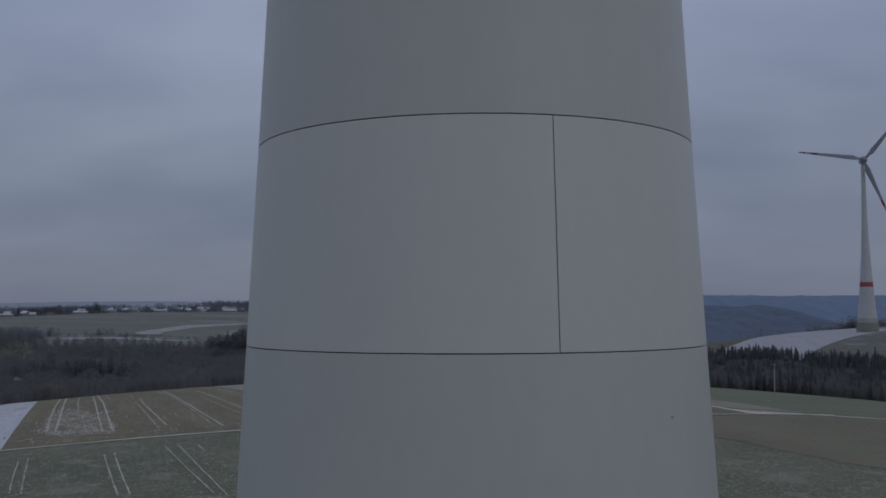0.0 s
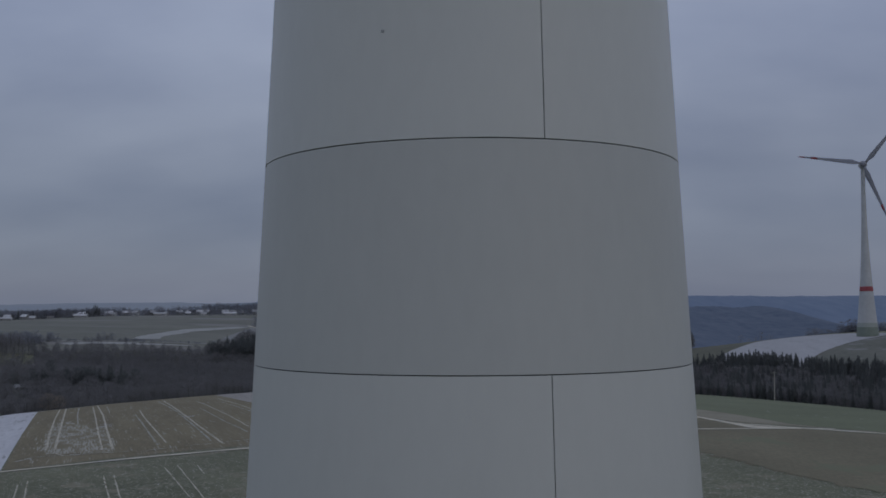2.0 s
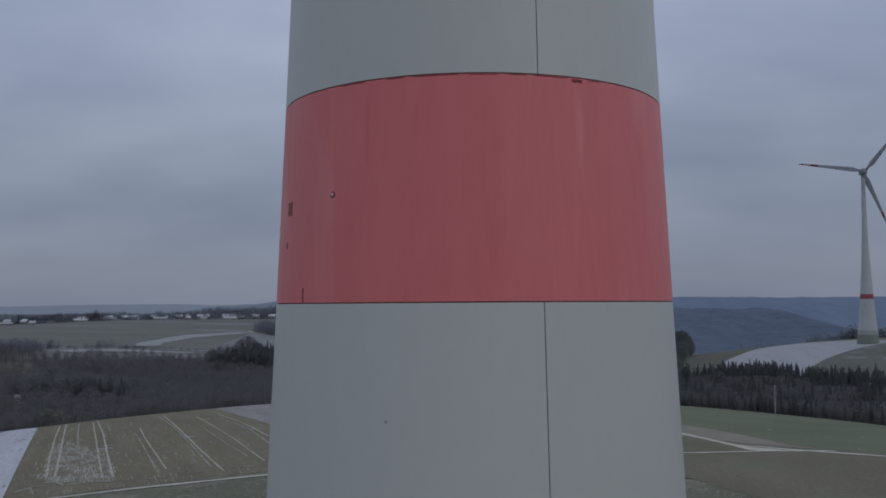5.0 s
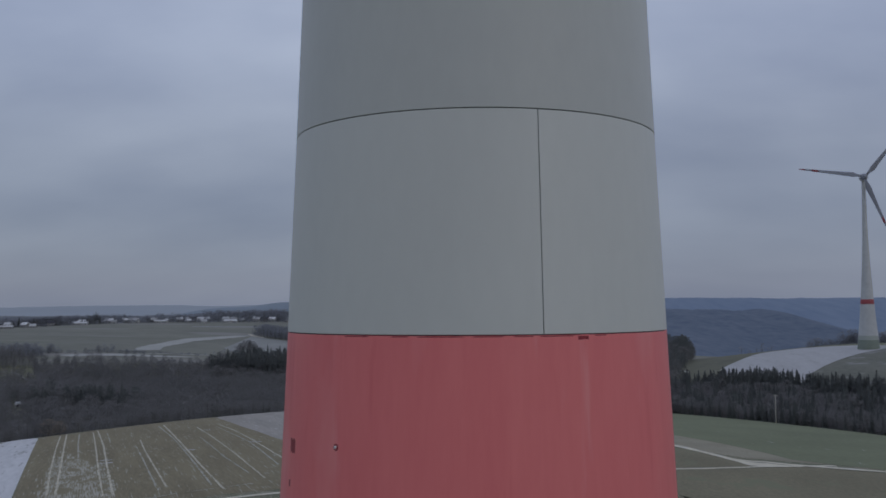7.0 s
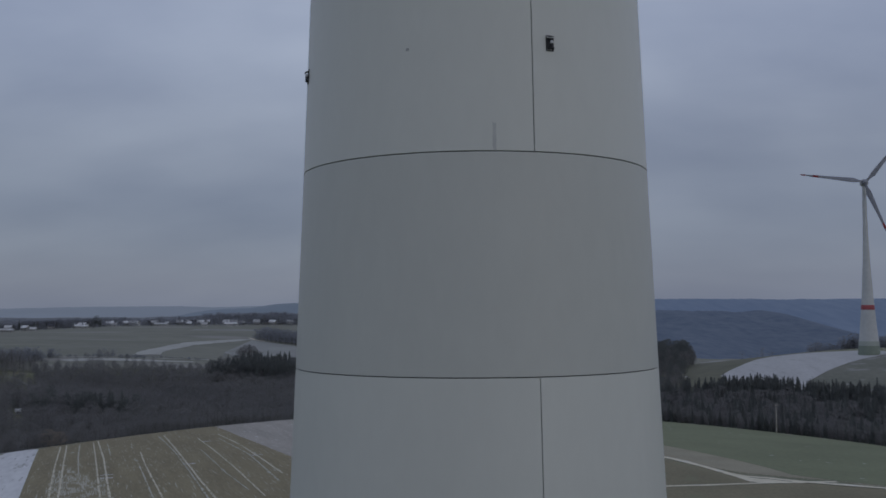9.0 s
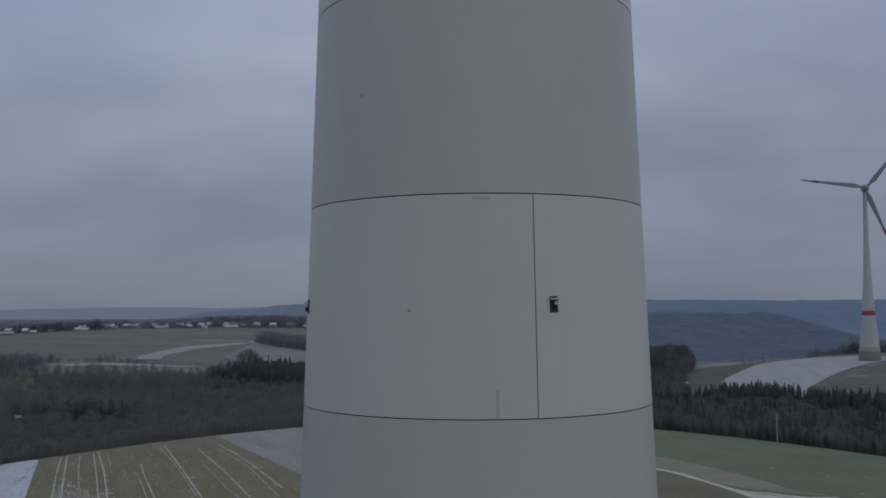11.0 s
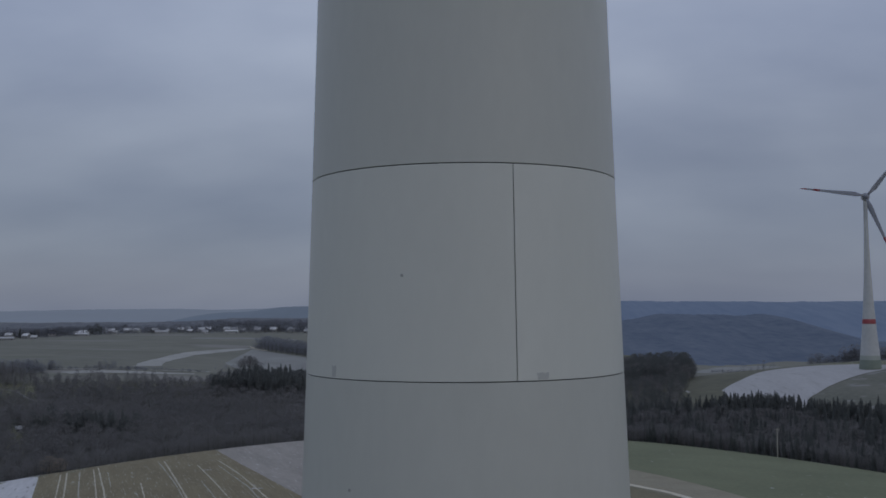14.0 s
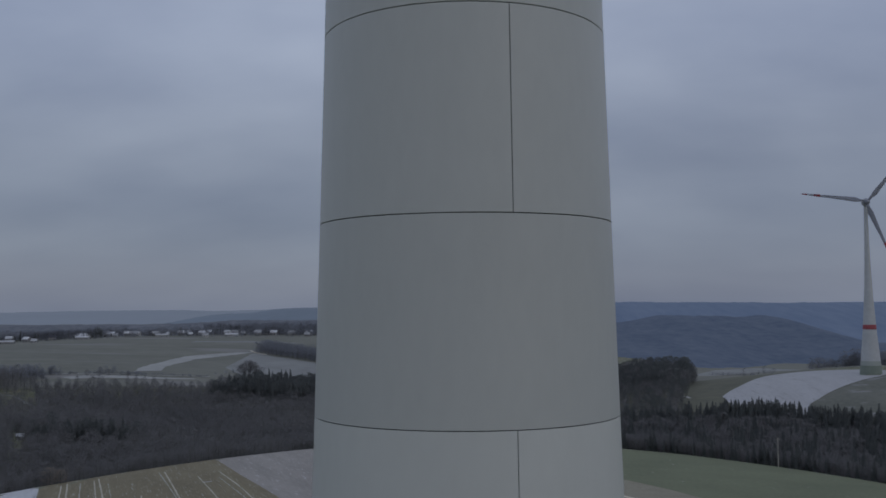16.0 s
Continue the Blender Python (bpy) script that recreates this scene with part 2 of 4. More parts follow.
# twigs of the distant trees, with haze put into the colour: paler and bluer
hazed_far_twigs = material("haze_tinted_bare_twigs", (0.375, 0.385, 0.415), (0.27, 0.28, 0.305), 0.012, fine=6, bump=0, mottle=0.3, by_island=0.08, thin=0.5)
bark = material("bark", (0.2, 0.19, 0.182), (0.15, 0.143, 0.138), 2.0, fine=5, bump=0.3)
# ridge woods: bluish tones and an airlight glow stand in for haze
ridge_wood = material("hazed_far_wooded_ridge", (0.085, 0.09, 0.1), (0.03, 0.036, 0.05), 0.005, fine=5, bump=0, stretch=(1, 0.2, 0.7), airlight=(0.175, 0.26, 0.46))
near_ridge_wood = material("hazed_near_wooded_ridge", (0.085, 0.09, 0.095), (0.025, 0.03, 0.037), 0.012, fine=4, bump=0, stretch=(1, 0.6, 1.5), airlight=(0.10, 0.148, 0.265))
# hills behind the village glow paler than the eastern ridges, as painted haze
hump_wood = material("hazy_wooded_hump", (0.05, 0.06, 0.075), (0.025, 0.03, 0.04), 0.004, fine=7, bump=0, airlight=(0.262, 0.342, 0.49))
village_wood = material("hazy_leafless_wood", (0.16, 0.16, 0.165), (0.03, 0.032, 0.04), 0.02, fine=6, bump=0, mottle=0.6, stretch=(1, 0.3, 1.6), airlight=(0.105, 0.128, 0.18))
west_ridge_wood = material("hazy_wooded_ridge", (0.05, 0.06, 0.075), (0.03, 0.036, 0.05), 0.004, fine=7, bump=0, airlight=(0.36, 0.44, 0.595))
turbine_white = material("turbine_white", (0.6, 0.61, 0.6), (0.52, 0.53, 0.52), 0.05, rough=0.5, bump=0)
turbine_pale_green = material("pale_graded_green", (0.42, 0.45, 0.405), (0.36, 0.385, 0.345), 0.2, rough=0.6, bump=0)
turbine_green = material("graded_green", (0.25, 0.29, 0.235), (0.2, 0.235, 0.19), 0.2, rough=0.6, bump=0)
turbine_red = material("turbine_red", (0.42, 0.085, 0.095), (0.35, 0.07, 0.08), 0.1, rough=0.5, bump=0)
blade_grey = material("blade_grey", (0.34, 0.35, 0.39), (0.27, 0.28, 0.32), 0.1, rough=0.4, bump=0)
render_wall = material("house_render", (0.42, 0.415, 0.4), (0.33, 0.325, 0.315), 0.1, bump=0, by_piece=0.5)
slate = material("slate_roof", (0.1, 0.1, 0.115), (0.07, 0.07, 0.08), 0.3, bump=0, by_piece=0.3)
snow_roof = material("snowy_roof", (0.74, 0.74, 0.74), (0.5, 0.5, 0.51), 0.15, bump=0, by_piece=0.35)
pane_dark = material("dark_pane", (0.04, 0.045, 0.055), (0.02, 0.02, 0.03), 0.5, rough=0.15, bump=0)
grey_wood = material("grey_wood", (0.6, 0.56, 0.48), (0.46, 0.43, 0.37), 3, bump=0.2)


# The land: a rounded hill under the tower, a wooded valley behind it and rising fields beyond.
SPOTS = np.array([
    (-420, 450, -38), (-300, 600, -24), (-150, 610, -30), (-250, 720, -28), (-216, 813, -19), (-400, 770, -25),
    (-345, 890, -4), (-600, 900, -4), (-280, 1010, -4), (-237, 1198, 2), (-330, 1444, 16), (-690, 1423, 12),
    (-588, 1485, 16), (-120, 1180, 0), (-100, 1500, 10), (-700, 1900, 0), (0, 700, -33), (0, 900, -20), (0, 1300, -8),
    (150, 560, -27), (234, 560, -27), (209, 620, -24), (245, 685, -9), (319, 776, 3.5), (420, 760, 5), (212, 977, -17),
    (330, 880, 3), (520, 1000, -8), (520, 1857, -58), (300, 1400, -44), (0, -900, -20), (-900, 0, -30), (900, 0, -30)], float)
_r = np.hypot(*(SPOTS[:, None, :2] - SPOTS[None, :, :2]).transpose(2, 0, 1)) / 500
_k = np.where(_r > 0, _r ** 2 * np.log(np.maximum(_r, 1e-9)), 0) + 0.004 * np.eye(len(SPOTS))
_p = np.c_[np.ones(len(SPOTS)), SPOTS[:, :2] / 500]
SPLINE = np.linalg.solve(np.block([[_k, _p], [_p.T, np.zeros((3, 3))]]), np.r_[SPOTS[:, 2], 0, 0, 0])


def ease(a, b, v):
    u = np.clip((v - a) / (b - a), 0, 1)
    return u * u * (3 - 2 * u)


def height(x, y):
    """The ground's height at x, y (numbers or arrays)."""
    x, y = np.asarray(x, float), np.asarray(y, float)
    hill = -0.2 + 0.0017 * x - 0.0005 * y - 2.03e-4 * x * x - 1.9e-5 * x * y - 5.2e-5 * y * y
    hill = np.maximum(hill, -60)
    far = SPLINE[-3] + (SPLINE[-2] * x + SPLINE[-1] * y) / 500
    for (sx, sy, _), w in zip(SPOTS, SPLINE):
        r = np.hypot(x - sx, y - sy) / 500
        far = far + w * r * r * np.log(np.maximum(r, 1e-9))
    far = np.clip(far, -70, 40)
    out = ease(1900, 2500, np.hypot(x, y))
    far = far * (1 - out) - (25 + 45 * ease(50, 450, x)) * out
    edge = 530 - 0.004 * x * x
    w = ease(-6, 75, y - edge)
    return hill * (1 - w) + far * w

# ---- helpers for building ----
def mesh(name, verts, faces, mat=None, smooth=False):
    me = bpy.data.meshes.new(name)
    me.from_pydata([tuple(map(float, v)) for v in verts], [], [tuple(map(int, f)) for f in faces])
    if mat:
        me.materials.append(mat)
    if smooth:
        me.polygons.foreach_set("use_smooth", [True] * len(me.polygons))
    me.update()
    return me


def part(name, me, parent, label="", at=None):
    """One mesh object under a thing or a part."""
    ob = new(name, me)
    ob.parent = parent
    if at is not None:
        ob.matrix_basis = at
    if label:
        ob["label"] = label
    return ob


def from_bm(name, bm, mat, smooth=False):
    me = bpy.data.meshes.new(name)
    bm.to_mesh(me)
    bm.free()
    me.materials.append(mat)
    if smooth:
        me.polygons.foreach_set("use_smooth", [True] * len(me.polygons))
    return me


def box_bm(sx, sy, sz, bevel=0.0, z0=0.0):
    """A bevelled block that stands on z0."""
    bm = bmesh.new()
    bmesh.ops.create_cube(bm, size=1, matrix=Matrix.Translation((0, 0, z0 + sz / 2)) @ Matrix.Diagonal((sx, sy, sz, 1)))
    if bevel:
        bmesh.ops.bevel(bm, geom=bm.edges[:], offset=bevel, segments=2, affect="EDGES")
    return bm


def lathe(profile, sides, start=0.0, sweep=2 * math.pi, closed=False):
    """Verts and faces of a profile of (radius, z) turned about z. closed: the profile closes on itself."""
    full = abs(sweep - 2 * math.pi) < 1e-6
    cols = sides if full else sides + 1
    n = len(profile)
    verts, faces = [], []
    for i in range(cols):
        a = start + sweep * i / sides
        verts += [(r * math.cos(a), r * math.sin(a), z) for r, z in profile]
    for i in range(sides):
        p, q = i * n, ((i + 1) % cols) * n
        for j in range(n if closed else n - 1):
            k = (j + 1) % n
            faces.append((p + j, q + j, q + k, p + k))
    if closed and not full:
        faces.append(tuple(range(n)))
        faces.append(tuple(reversed(range((cols - 1) * n, cols * n))))
    return verts, faces


# ---- ground: one sheet to the horizon ----
def build_ground():
    ahead = np.arange(-33, 30, 0.45)
    angles = np.concatenate([ahead, np.arange(30, 327, 4.5)])
    radii = [4.0]
    while radii[-1] < 4950:
        radii.append(radii[-1] + max(6.0, radii[-1] * 0.026))
    radii = np.array(radii)
    a = np.radians(angles)
    xs, ys = np.outer(radii, np.sin(a)), np.outer(radii, np.cos(a))
    zs = height(xs, ys)
    verts = np.stack([xs, ys, zs], -1).reshape(-1, 3)
    n = len(angles)
    faces = [(i * n + j, i * n + (j + 1) % n, (i + 1) * n + (j + 1) % n, (i + 1) * n + j) for i in range(len(radii) - 1) for j in range(n)]
    faces.append(tuple(reversed(range(n))))
    ob = new("ground", mesh("ground", verts, faces, turf, True))
    tagged(ob, "dark green winter crop speckled with snow on rolling farmland", "ground", kind="structure")


build_ground()


def field(name, corners, mat, label, lift=0.05, step=10.0, category="field"):
    """A field laid over the land inside its corners."""
    bm = bmesh.new()
    face = bm.faces.new([bm.verts.new((x, y, 0)) for x, y in corners])
    face.normal_update()
    if face.normal.z < 0:
        face.normal_flip()
    for axis in (0, 1):
        lo, hi = min(c[axis] for c in corners), max(c[axis] for c in corners)
        for v in np.arange(math.floor(lo / step) * step + step, hi, step):
            co = [0, 0, 0]
            no = [0, 0, 0]
            co[axis], no[axis] = v, 1
            bmesh.ops.bisect_plane(bm, geom=bm.verts[:] + bm.edges[:] + bm.faces[:], plane_co=co, plane_no=no)
    for v in bm.verts:
        v.co.z = float(height(v.co.x, v.co.y)) + lift
    bmesh.ops.recalc_face_normals(bm, faces=bm.faces[:])
    if sum(f.normal.z for f in bm.faces) < 0:
        bmesh.ops.reverse_faces(bm, faces=bm.faces[:])
    return tagged(new(name, from_bm(name, bm, mat, True)), label, category, kind="structure")


def ribbon(name, points, width, mat, label, lift=0.1, step=6.0, wobble=0.15, kind="structure", category="track", seed=1):
    """A track along a line of points, with wandering edges."""
    rng = random.Random(seed)
    line = [Vector((*p, 0)) for p in points]
    rows = []
    for a, b in zip(line, line[1:]):
        k = max(1, int((b - a).length / step))
        rows += [a.lerp(b, i / k) for i in range(k)]
    rows.append(line[-1])
    verts, faces = [], []
    for i, p in enumerate(rows):
        d = (rows[min(i + 1, len(rows) - 1)] - rows[max(i - 1, 0)]).normalized()
        side = Vector((-d.y, d.x, 0))
        for s in (1, -1):
            q = p + side * s * width / 2 * (1 + rng.uniform(-1, 1) * wobble * 2)
            verts.append((q.x, q.y, float(height(q.x, q.y)) + lift))
        if i:
            faces.append((2 * i - 2, 2 * i - 1, 2 * i + 1, 2 * i))
    return tagged(new(name, mesh(name, verts, faces, mat)), label, category, kind=kind)


def ragged(points, step=2.2, amount=0.9):
    """The line through the points, frayed as a sown edge is."""
    rng = random.Random(17)
    out = []
    for a, b in zip(points, points[1:]):
        a, b = Vector(a), Vector(b)
        k = max(1, int((b - a).length / step))
        out += [tuple(a.lerp(b, i / k) + Vector((rng.uniform(-amount, amount), rng.uniform(-amount, amount)))) for i in range(k)]
    return out


field("snow_field", [(-97.5, 178), (-143, 287), (-188, 394), (-222, 335), (-300, 170), (-190, 115)], snow,
      "thinly snow-covered field beside the stubble")
field("olive_field", [(-97.2, 178.3), (-60, 206), (-22, 224), (-71, 327), (-99, 388), (-130, 460), (-152, 436), (-188, 394), (-143, 287)], olive,
      "olive brown stubble field with snow in its wheel tracks")
field("ploughed_field", [(-22, 224), (30, 246), (36, 400), (30, 523), (-40, 520), (-95, 492), (-130, 460), (-99, 388), (-71, 327)], earth,
      "pale brown ploughed field with traces of snow")
field("green_field", [(38, 410), (72, 348), (81, 327), (86.6, 311.4), (91.4, 295.5), (95, 278), (106, 269), (140, 250), (190, 240), (216, 340), (177, 404), (145, 445), (103, 487), (31, 524)],
      green_crop, "even green field of winter corn before the wood")
field("fallow_strip", [(55, 318), (63, 306), (71, 292), (80, 279), (92, 272), (104, 269), (95, 277.5), (91.4, 295.3), (86.6, 311.2), (81, 326.8), (72, 347.8), (38, 410), (36, 360)], fallow,
      "pale brown fallow strip along the track")
field("brown_field", [(10, 236), (62, 249), (93, 261), (118, 254), (150, 240), (190, 180), (120, 50), *ragged([(118, 52), (80, 115), (69, 147), (61, 165), (50, 197), (30, 222)], 1.3, 2.0)],
      brown_crop, "dull brown field below the gravel track")
field("brown_wedge", [(30, 242), (62, 252), (93, 264), (80, 274), (68, 296), (55, 316), (36, 355)], brown_crop, "dull brown wedge of field between two tracks", lift=0.08)
field("snow_patch", ragged([(73.4, 275.4), (79.9, 267.4), (89.6, 262.4), (93.2, 261.1), (81.5, 256.4), (77.7, 259.6), (75.3, 268.6), (73.4, 275.4)], 2.0, 0.5), gravel, "patch of snow between two tracks", lift=0.12, category="snow")
ribbon("grass_lane", [(-170, 128), (-97, 175), (-76, 189), (-50, 204.5), (0, 229), (62, 250), (93, 262.5), (104, 266)], 1.9, gravel, "narrow pale gravel lane between fields", 0.13)
ribbon("gravel_track", [(30, 360), (65.3, 308.2), (71.7, 288.2), (75.3, 274.9), (78.9, 269.8), (84.9, 268), (90.2, 264.3), (97.4, 261.8), (114.2, 257.5), (220, 225)], 3.0, gravel,
       "pale gravel farm track with snow on its verge", 0.15)

# lines of snow lying in the wheel tracks of the stubble
for i, (points, width, cover) in enumerate([
        ([(-174.8, 385), (-146.1, 314.5), (-120, 251.4), (-103.4, 212.4)], 0.55, track_snow),
        ([(-174.1, 389.6), (-142.9, 313.7), (-116.9, 250.6), (-100.8, 211.4)], 0.6, track_snow),
        ([(-168.6, 389.8), (-145.5, 332.2), (-126.9, 287.8)], 0.5, faint_snow),
        ([(-165.1, 395.6), (-128.6, 306.6), (-104.3, 247.1), (-88, 208)], 0.5, track_snow),
        ([(-165.6, 401.8), (-133.7, 326.2), (-106.6, 259.2), (-85.9, 208.8)], 0.6, track_snow),
        ([(-154, 382.8), (-135.1, 336.4)], 0.45, faint_snow),
        ([(-120.1, 320.6), (-103.4, 279.6), (-89.1, 244.1), (-76.8, 214.1)], 0.45, faint_snow),
        ([(-125.9, 341.9), (-109.2, 298.9), (-90.9, 254.1), (-76.2, 218.6)], 0.5, track_snow),
        ([(-141.7, 410.6), (-110.3, 334.4), (-85.3, 270.7), (-65.3, 219.7)], 0.5, faint_snow),
        ([(-140.1, 413.2), (-104.9, 323.5), (-79, 257.8), (-60.4, 212.7)], 0.6, track_snow),
        ([(-119.2, 392.5), (-102.5, 351.4), (-78.5, 291.3), (-54, 228.8)], 0.5, track_snow),
        ([(-102.8, 340.9), (-75.7, 273.3), (-60.9, 239.7)], 0.4, faint_snow),
        ([(-113.9, 406.4), (-93.7, 360), (-73.4, 309.1), (-57.7, 269.3)], 0.6, track_snow),
        ([(-108.8, 387.1), (-79.8, 320), (-55.3, 253.3)], 0.45, faint_snow)]):
    ribbon("wheel_track", points, width, cover, "snow-filled tractor wheel track in the stubble", 0.14, 2.2, 0.2, category="track", seed=40 + 3 * i)
for i, points in enumerate([
        [(-103.6, 209.3), (-116, 241.2), (-134.3, 287.9)],
        [(-101.8, 207.9), (-115.6, 243.6), (-136.2, 295.8)],
        [(-98.3, 202.9), (-110.8, 234.7), (-128.4, 279.6)],
        [(-97.2, 203.3), (-111.9, 240.8), (-136.2, 302.4)],
        [(-95.4, 201.9), (-110.2, 239.4), (-131.5, 293.5)],
        [(-94.4, 202.4), (-106.1, 232.4), (-123, 275.3)],
        [(-93.4, 202.8), (-106.6, 236.5), (-126.4, 286.9)],
        [(-92.4, 203.2), (-102.6, 229.5), (-117.3, 266.9)],
        [(-90.6, 201.8), (-103.8, 235.5), (-122.1, 282.2)],
        [(-89.5, 202.2), (-99.1, 226.6), (-111.5, 258.4)],
        [(-88.5, 202.6), (-99.5, 230.7), (-114.2, 268.1)],
        [(-87.5, 203), (-96.3, 225.5), (-108, 255.5)],
        [(-85.7, 201.6), (-98.2, 233.4), (-114.3, 274.6)],
        [(-84.7, 202), (-92.8, 222.6), (-102.3, 246.9)],
        [(-83.6, 202.4), (-89.5, 217.4), (-96.1, 234.2)]]):
    ribbon("frosted_rows", points, 1.75, frosted, "stubble rows white with frost", 0.09 + 0.004 * (i % 2), 4.0, 0.2, category="stubble", seed=200 + i)
for i, (x, y) in enumerate([(-114.1, 277.8), (-111.2, 270.3), (-94.1, 297.4), (-76.1, 316.7), (-109.4, 372.3)]):
    ribbon("snow_mark", [(x - 1.7, y - 0.7), (x, y), (x + 1.7, y + 0.7)], 1.2, snow, "small cross mark of snow in the stubble", 0.2, 1.2, 0.3, category="snow", seed=90 + i)
for i, points in enumerate([
        [(-84.1, 157.5), (-76.1, 139), (-68.7, 122.3)],
        [(-84.3, 161.9), (-74.6, 139.7), (-66.4, 121.2)],
        [(-71.2, 165.3), (-60.1, 139.3), (-51.2, 118.9)],
        [(-69.4, 165.9), (-58.5, 139.9), (-49.6, 119.4)],
        [(-62.4, 174.8), (-47.6, 141.4), (-37.3, 119.1)],
        [(-60.7, 177.5), (-46.4, 143.9), (-35, 117.6)],
        [(-56.3, 176.7), (-51.8, 165.4)]]):
    ribbon("wheel_track", points, 0.24, track_snow, "thin snow-filled wheel track in the winter crop", 0.1, 2.0, 0.3, category="track", seed=60 + i)
ribbon("headland_furrow", [(-100.7, 190.6), (-99.7, 197.8), (-95.4, 199.8), (-89.1, 200.3), (-82.8, 202.7), (-76.9, 202.7), (-66.6, 212.4), (-55, 221.6)], 0.55, faint_snow, "snowy headland furrow along the lane", 0.13, 3.0, 0.45, seed=5)
ribbon("headland_furrow", [(-97.2, 203.4), (-93.2, 198.5), (-89, 200.2), (-85.1, 201.8), (-82, 200.9)], 0.5, track_snow, "snowy turning track on the headland", 0.14, 2.0, 0.4, seed=6)

# fields across the valley
field("far_meadow", [(-330, 850), (-420, 850), (-640, 880), (-900, 1100), (-900, 1500), (-300, 1540), (-60, 1500), (-60, 1160), (-150, 930), (-240, 870)], far_grass,
      "grey green meadows rising to the village", 0.3, 25)
field("far_snow_crescent", ragged([(-341, 931), (-350, 985), (-351, 1038), (-350, 1085), (-346, 1125), (-335, 1153), (-318, 1175), (-300, 1196), (-281, 1209), (-287, 1192), (-309, 1140), (-327, 1095), (-330, 1036), (-328, 990), (-319, 951), (-341, 931)], 9, 1.6), frost,
      "curved strip of thin snow on the far slope", 0.5, 25)
field("far_snow_slope", [(-282, 1196), (-195, 1098), (-100, 1020), (-60, 930), (-182, 940), (-235, 945), (-272, 1020)], frost_grass, "pale frosted slope behind the dark wood", 0.5, 25)
field("turbine_snow_field", [(192, 749), (188, 700), (222, 648), (237, 682), (248, 694), (259, 708), (273, 723), (288, 738), (308, 755), (319, 761), (345, 786), (332, 812), (316, 824), (302, 838), (291, 848), (277, 851), (262, 850), (251, 842), (242, 831), (229, 810), (217, 790), (205, 772)], field_frost,
      "thinly snow-covered field below the distant turbine", 0.35, 12)
field("turbine_green_field", [(237, 681), (248, 693), (259, 707), (273, 722), (288, 737), (308, 754), (319, 760), (345, 785), (430, 800), (470, 700), (330, 600), (222, 647)], frosted_green,
      "dull green field below the distant turbine", 0.3, 12)
field("hill_meadow", [(188, 700), (192, 750), (205, 773), (217, 791), (229, 811), (242, 832), (251, 843), (262, 851), (277, 852), (291, 849), (303, 861), (262, 870), (250, 900), (190, 900), (140, 800), (120, 650), (205, 628), (222, 647)], meadow, "dull green meadow on the turbine hill", 0.25, 12)

field("valley_meadow", [(190, 899), (250, 899), (262, 870), (303, 861), (430, 850), (700, 1000), (1100, 2450), (400, 2450), (250, 1400), (150, 1000)], far_grass,
      "grey green valley meadow behind the turbine hill", 0.22, 25)
field("far_frost_strip", [(322, 1455), (360, 1470), (480, 1640), (600, 1780), (520, 1790), (400, 1630)], frost_grass, "pale frosted strip in the far valley", 0.5, 25)
ribbon("far_road", [(-520, 928), (-440, 920), (-391, 914), (-322, 908), (-262, 925)], 3.2, frost, "pale country road beyond the wood", 0.6, 12)
field("frosted_paddock", [(-398, 897), (-384, 886), (-360, 888), (-339, 885), (-315, 889), (-290, 895), (-270, 902), (-272, 906), (-300, 901), (-322, 901), (-350, 900), (-376, 903)], frost,
      "frosted paddock between the wood and the road", 0.45, 12)
field("far_frost_band", [(-400, 1325), (-330, 1338), (-250, 1322), (-252, 1336), (-330, 1356), (-400, 1345)], frost_grass, "pale frosted band below the village", 0.5, 25)
ribbon("valley_lane", [(-352, 655), (-337, 657), (-326, 665)], 2.6, frost, "pale lane on the valley floor", 0.4, 8)
ribbon("hillside_lane", [(-436, 831), (-422, 829), (-411, 826), (-401, 818), (-388, 803), (-373, 788), (-360, 772)], 2.0, frost_grass, "pale lane winding down through the wood", 0.4, 8)
ribbon("copse_lane", [(166, 776), (169, 770), (169, 760)], 2.4, frost, "short pale lane beside the copse", 0.5, 5)
field("crane_pad", [(312, 770), (322, 767), (327, 776), (316, 782)], brown_crop, "dark patch at the foot of the distant turbine", 0.5, 12)
ribbon("far_lane", [(-292, 1222), (-279, 1197), (-262, 1176)], 3.5, gravel, "short pale lane by the far copse", 0.7, 8.0)


# ---- wooded ridges on the horizon ----
def ridge(name, y, x0, x1, crest, deep, base, mat, label, seed, rough=1.0):
    """A long hill with an uneven crest: crest(x) gives its height, deep(x) how far its foot reaches."""
    xs = np.arange(x0, x1, 7.0)
    verts, faces = [], []
    prof = [(-1.0, 0.0), (-0.86, 0.14), (-0.72, 0.3), (-0.56, 0.48), (-0.4, 0.66), (-0.27, 0.8), (-0.15, 0.92), (-0.06, 0.975), (0.0, 1.0), (0.3, 0.8), (1.0, 0.0)]
    for x in xs:
        top = crest(x) + rough * (noise.fractal((x / 160, seed, 0), 1.0, 2.0, 4) * 4.0 + noise.noise((x / 28, seed, 5)) * 1.8 + noise.noise((x / 13, seed, 9)) * 1.5)
        for u, v in prof:
            w = noise.fractal((x / 300, u * 2 + seed, 3), 1.0, 2.0, 3)
            reach = deep(x) if callable(deep) else deep
            fold = noise.fractal((x / 120, u * 3 + seed, 8), 1.0, 2.0, 3)
            verts.append((x, y + reach * u + 40 * w, base + (top - base) * v + (6 * w + 2.5 * fold * rough if 0 < v < 0.95 else 0)))
    n = len(prof)
    for i in range(len(xs) - 1):
        faces += [(i * n + j, (i + 1) * n + j, (i + 1) * n + j + 1, i * n + j + 1) for j in range(n - 1)]
    return tagged(new(name, mesh(name, verts, faces, mat, True)), label, "hill", kind="structure")


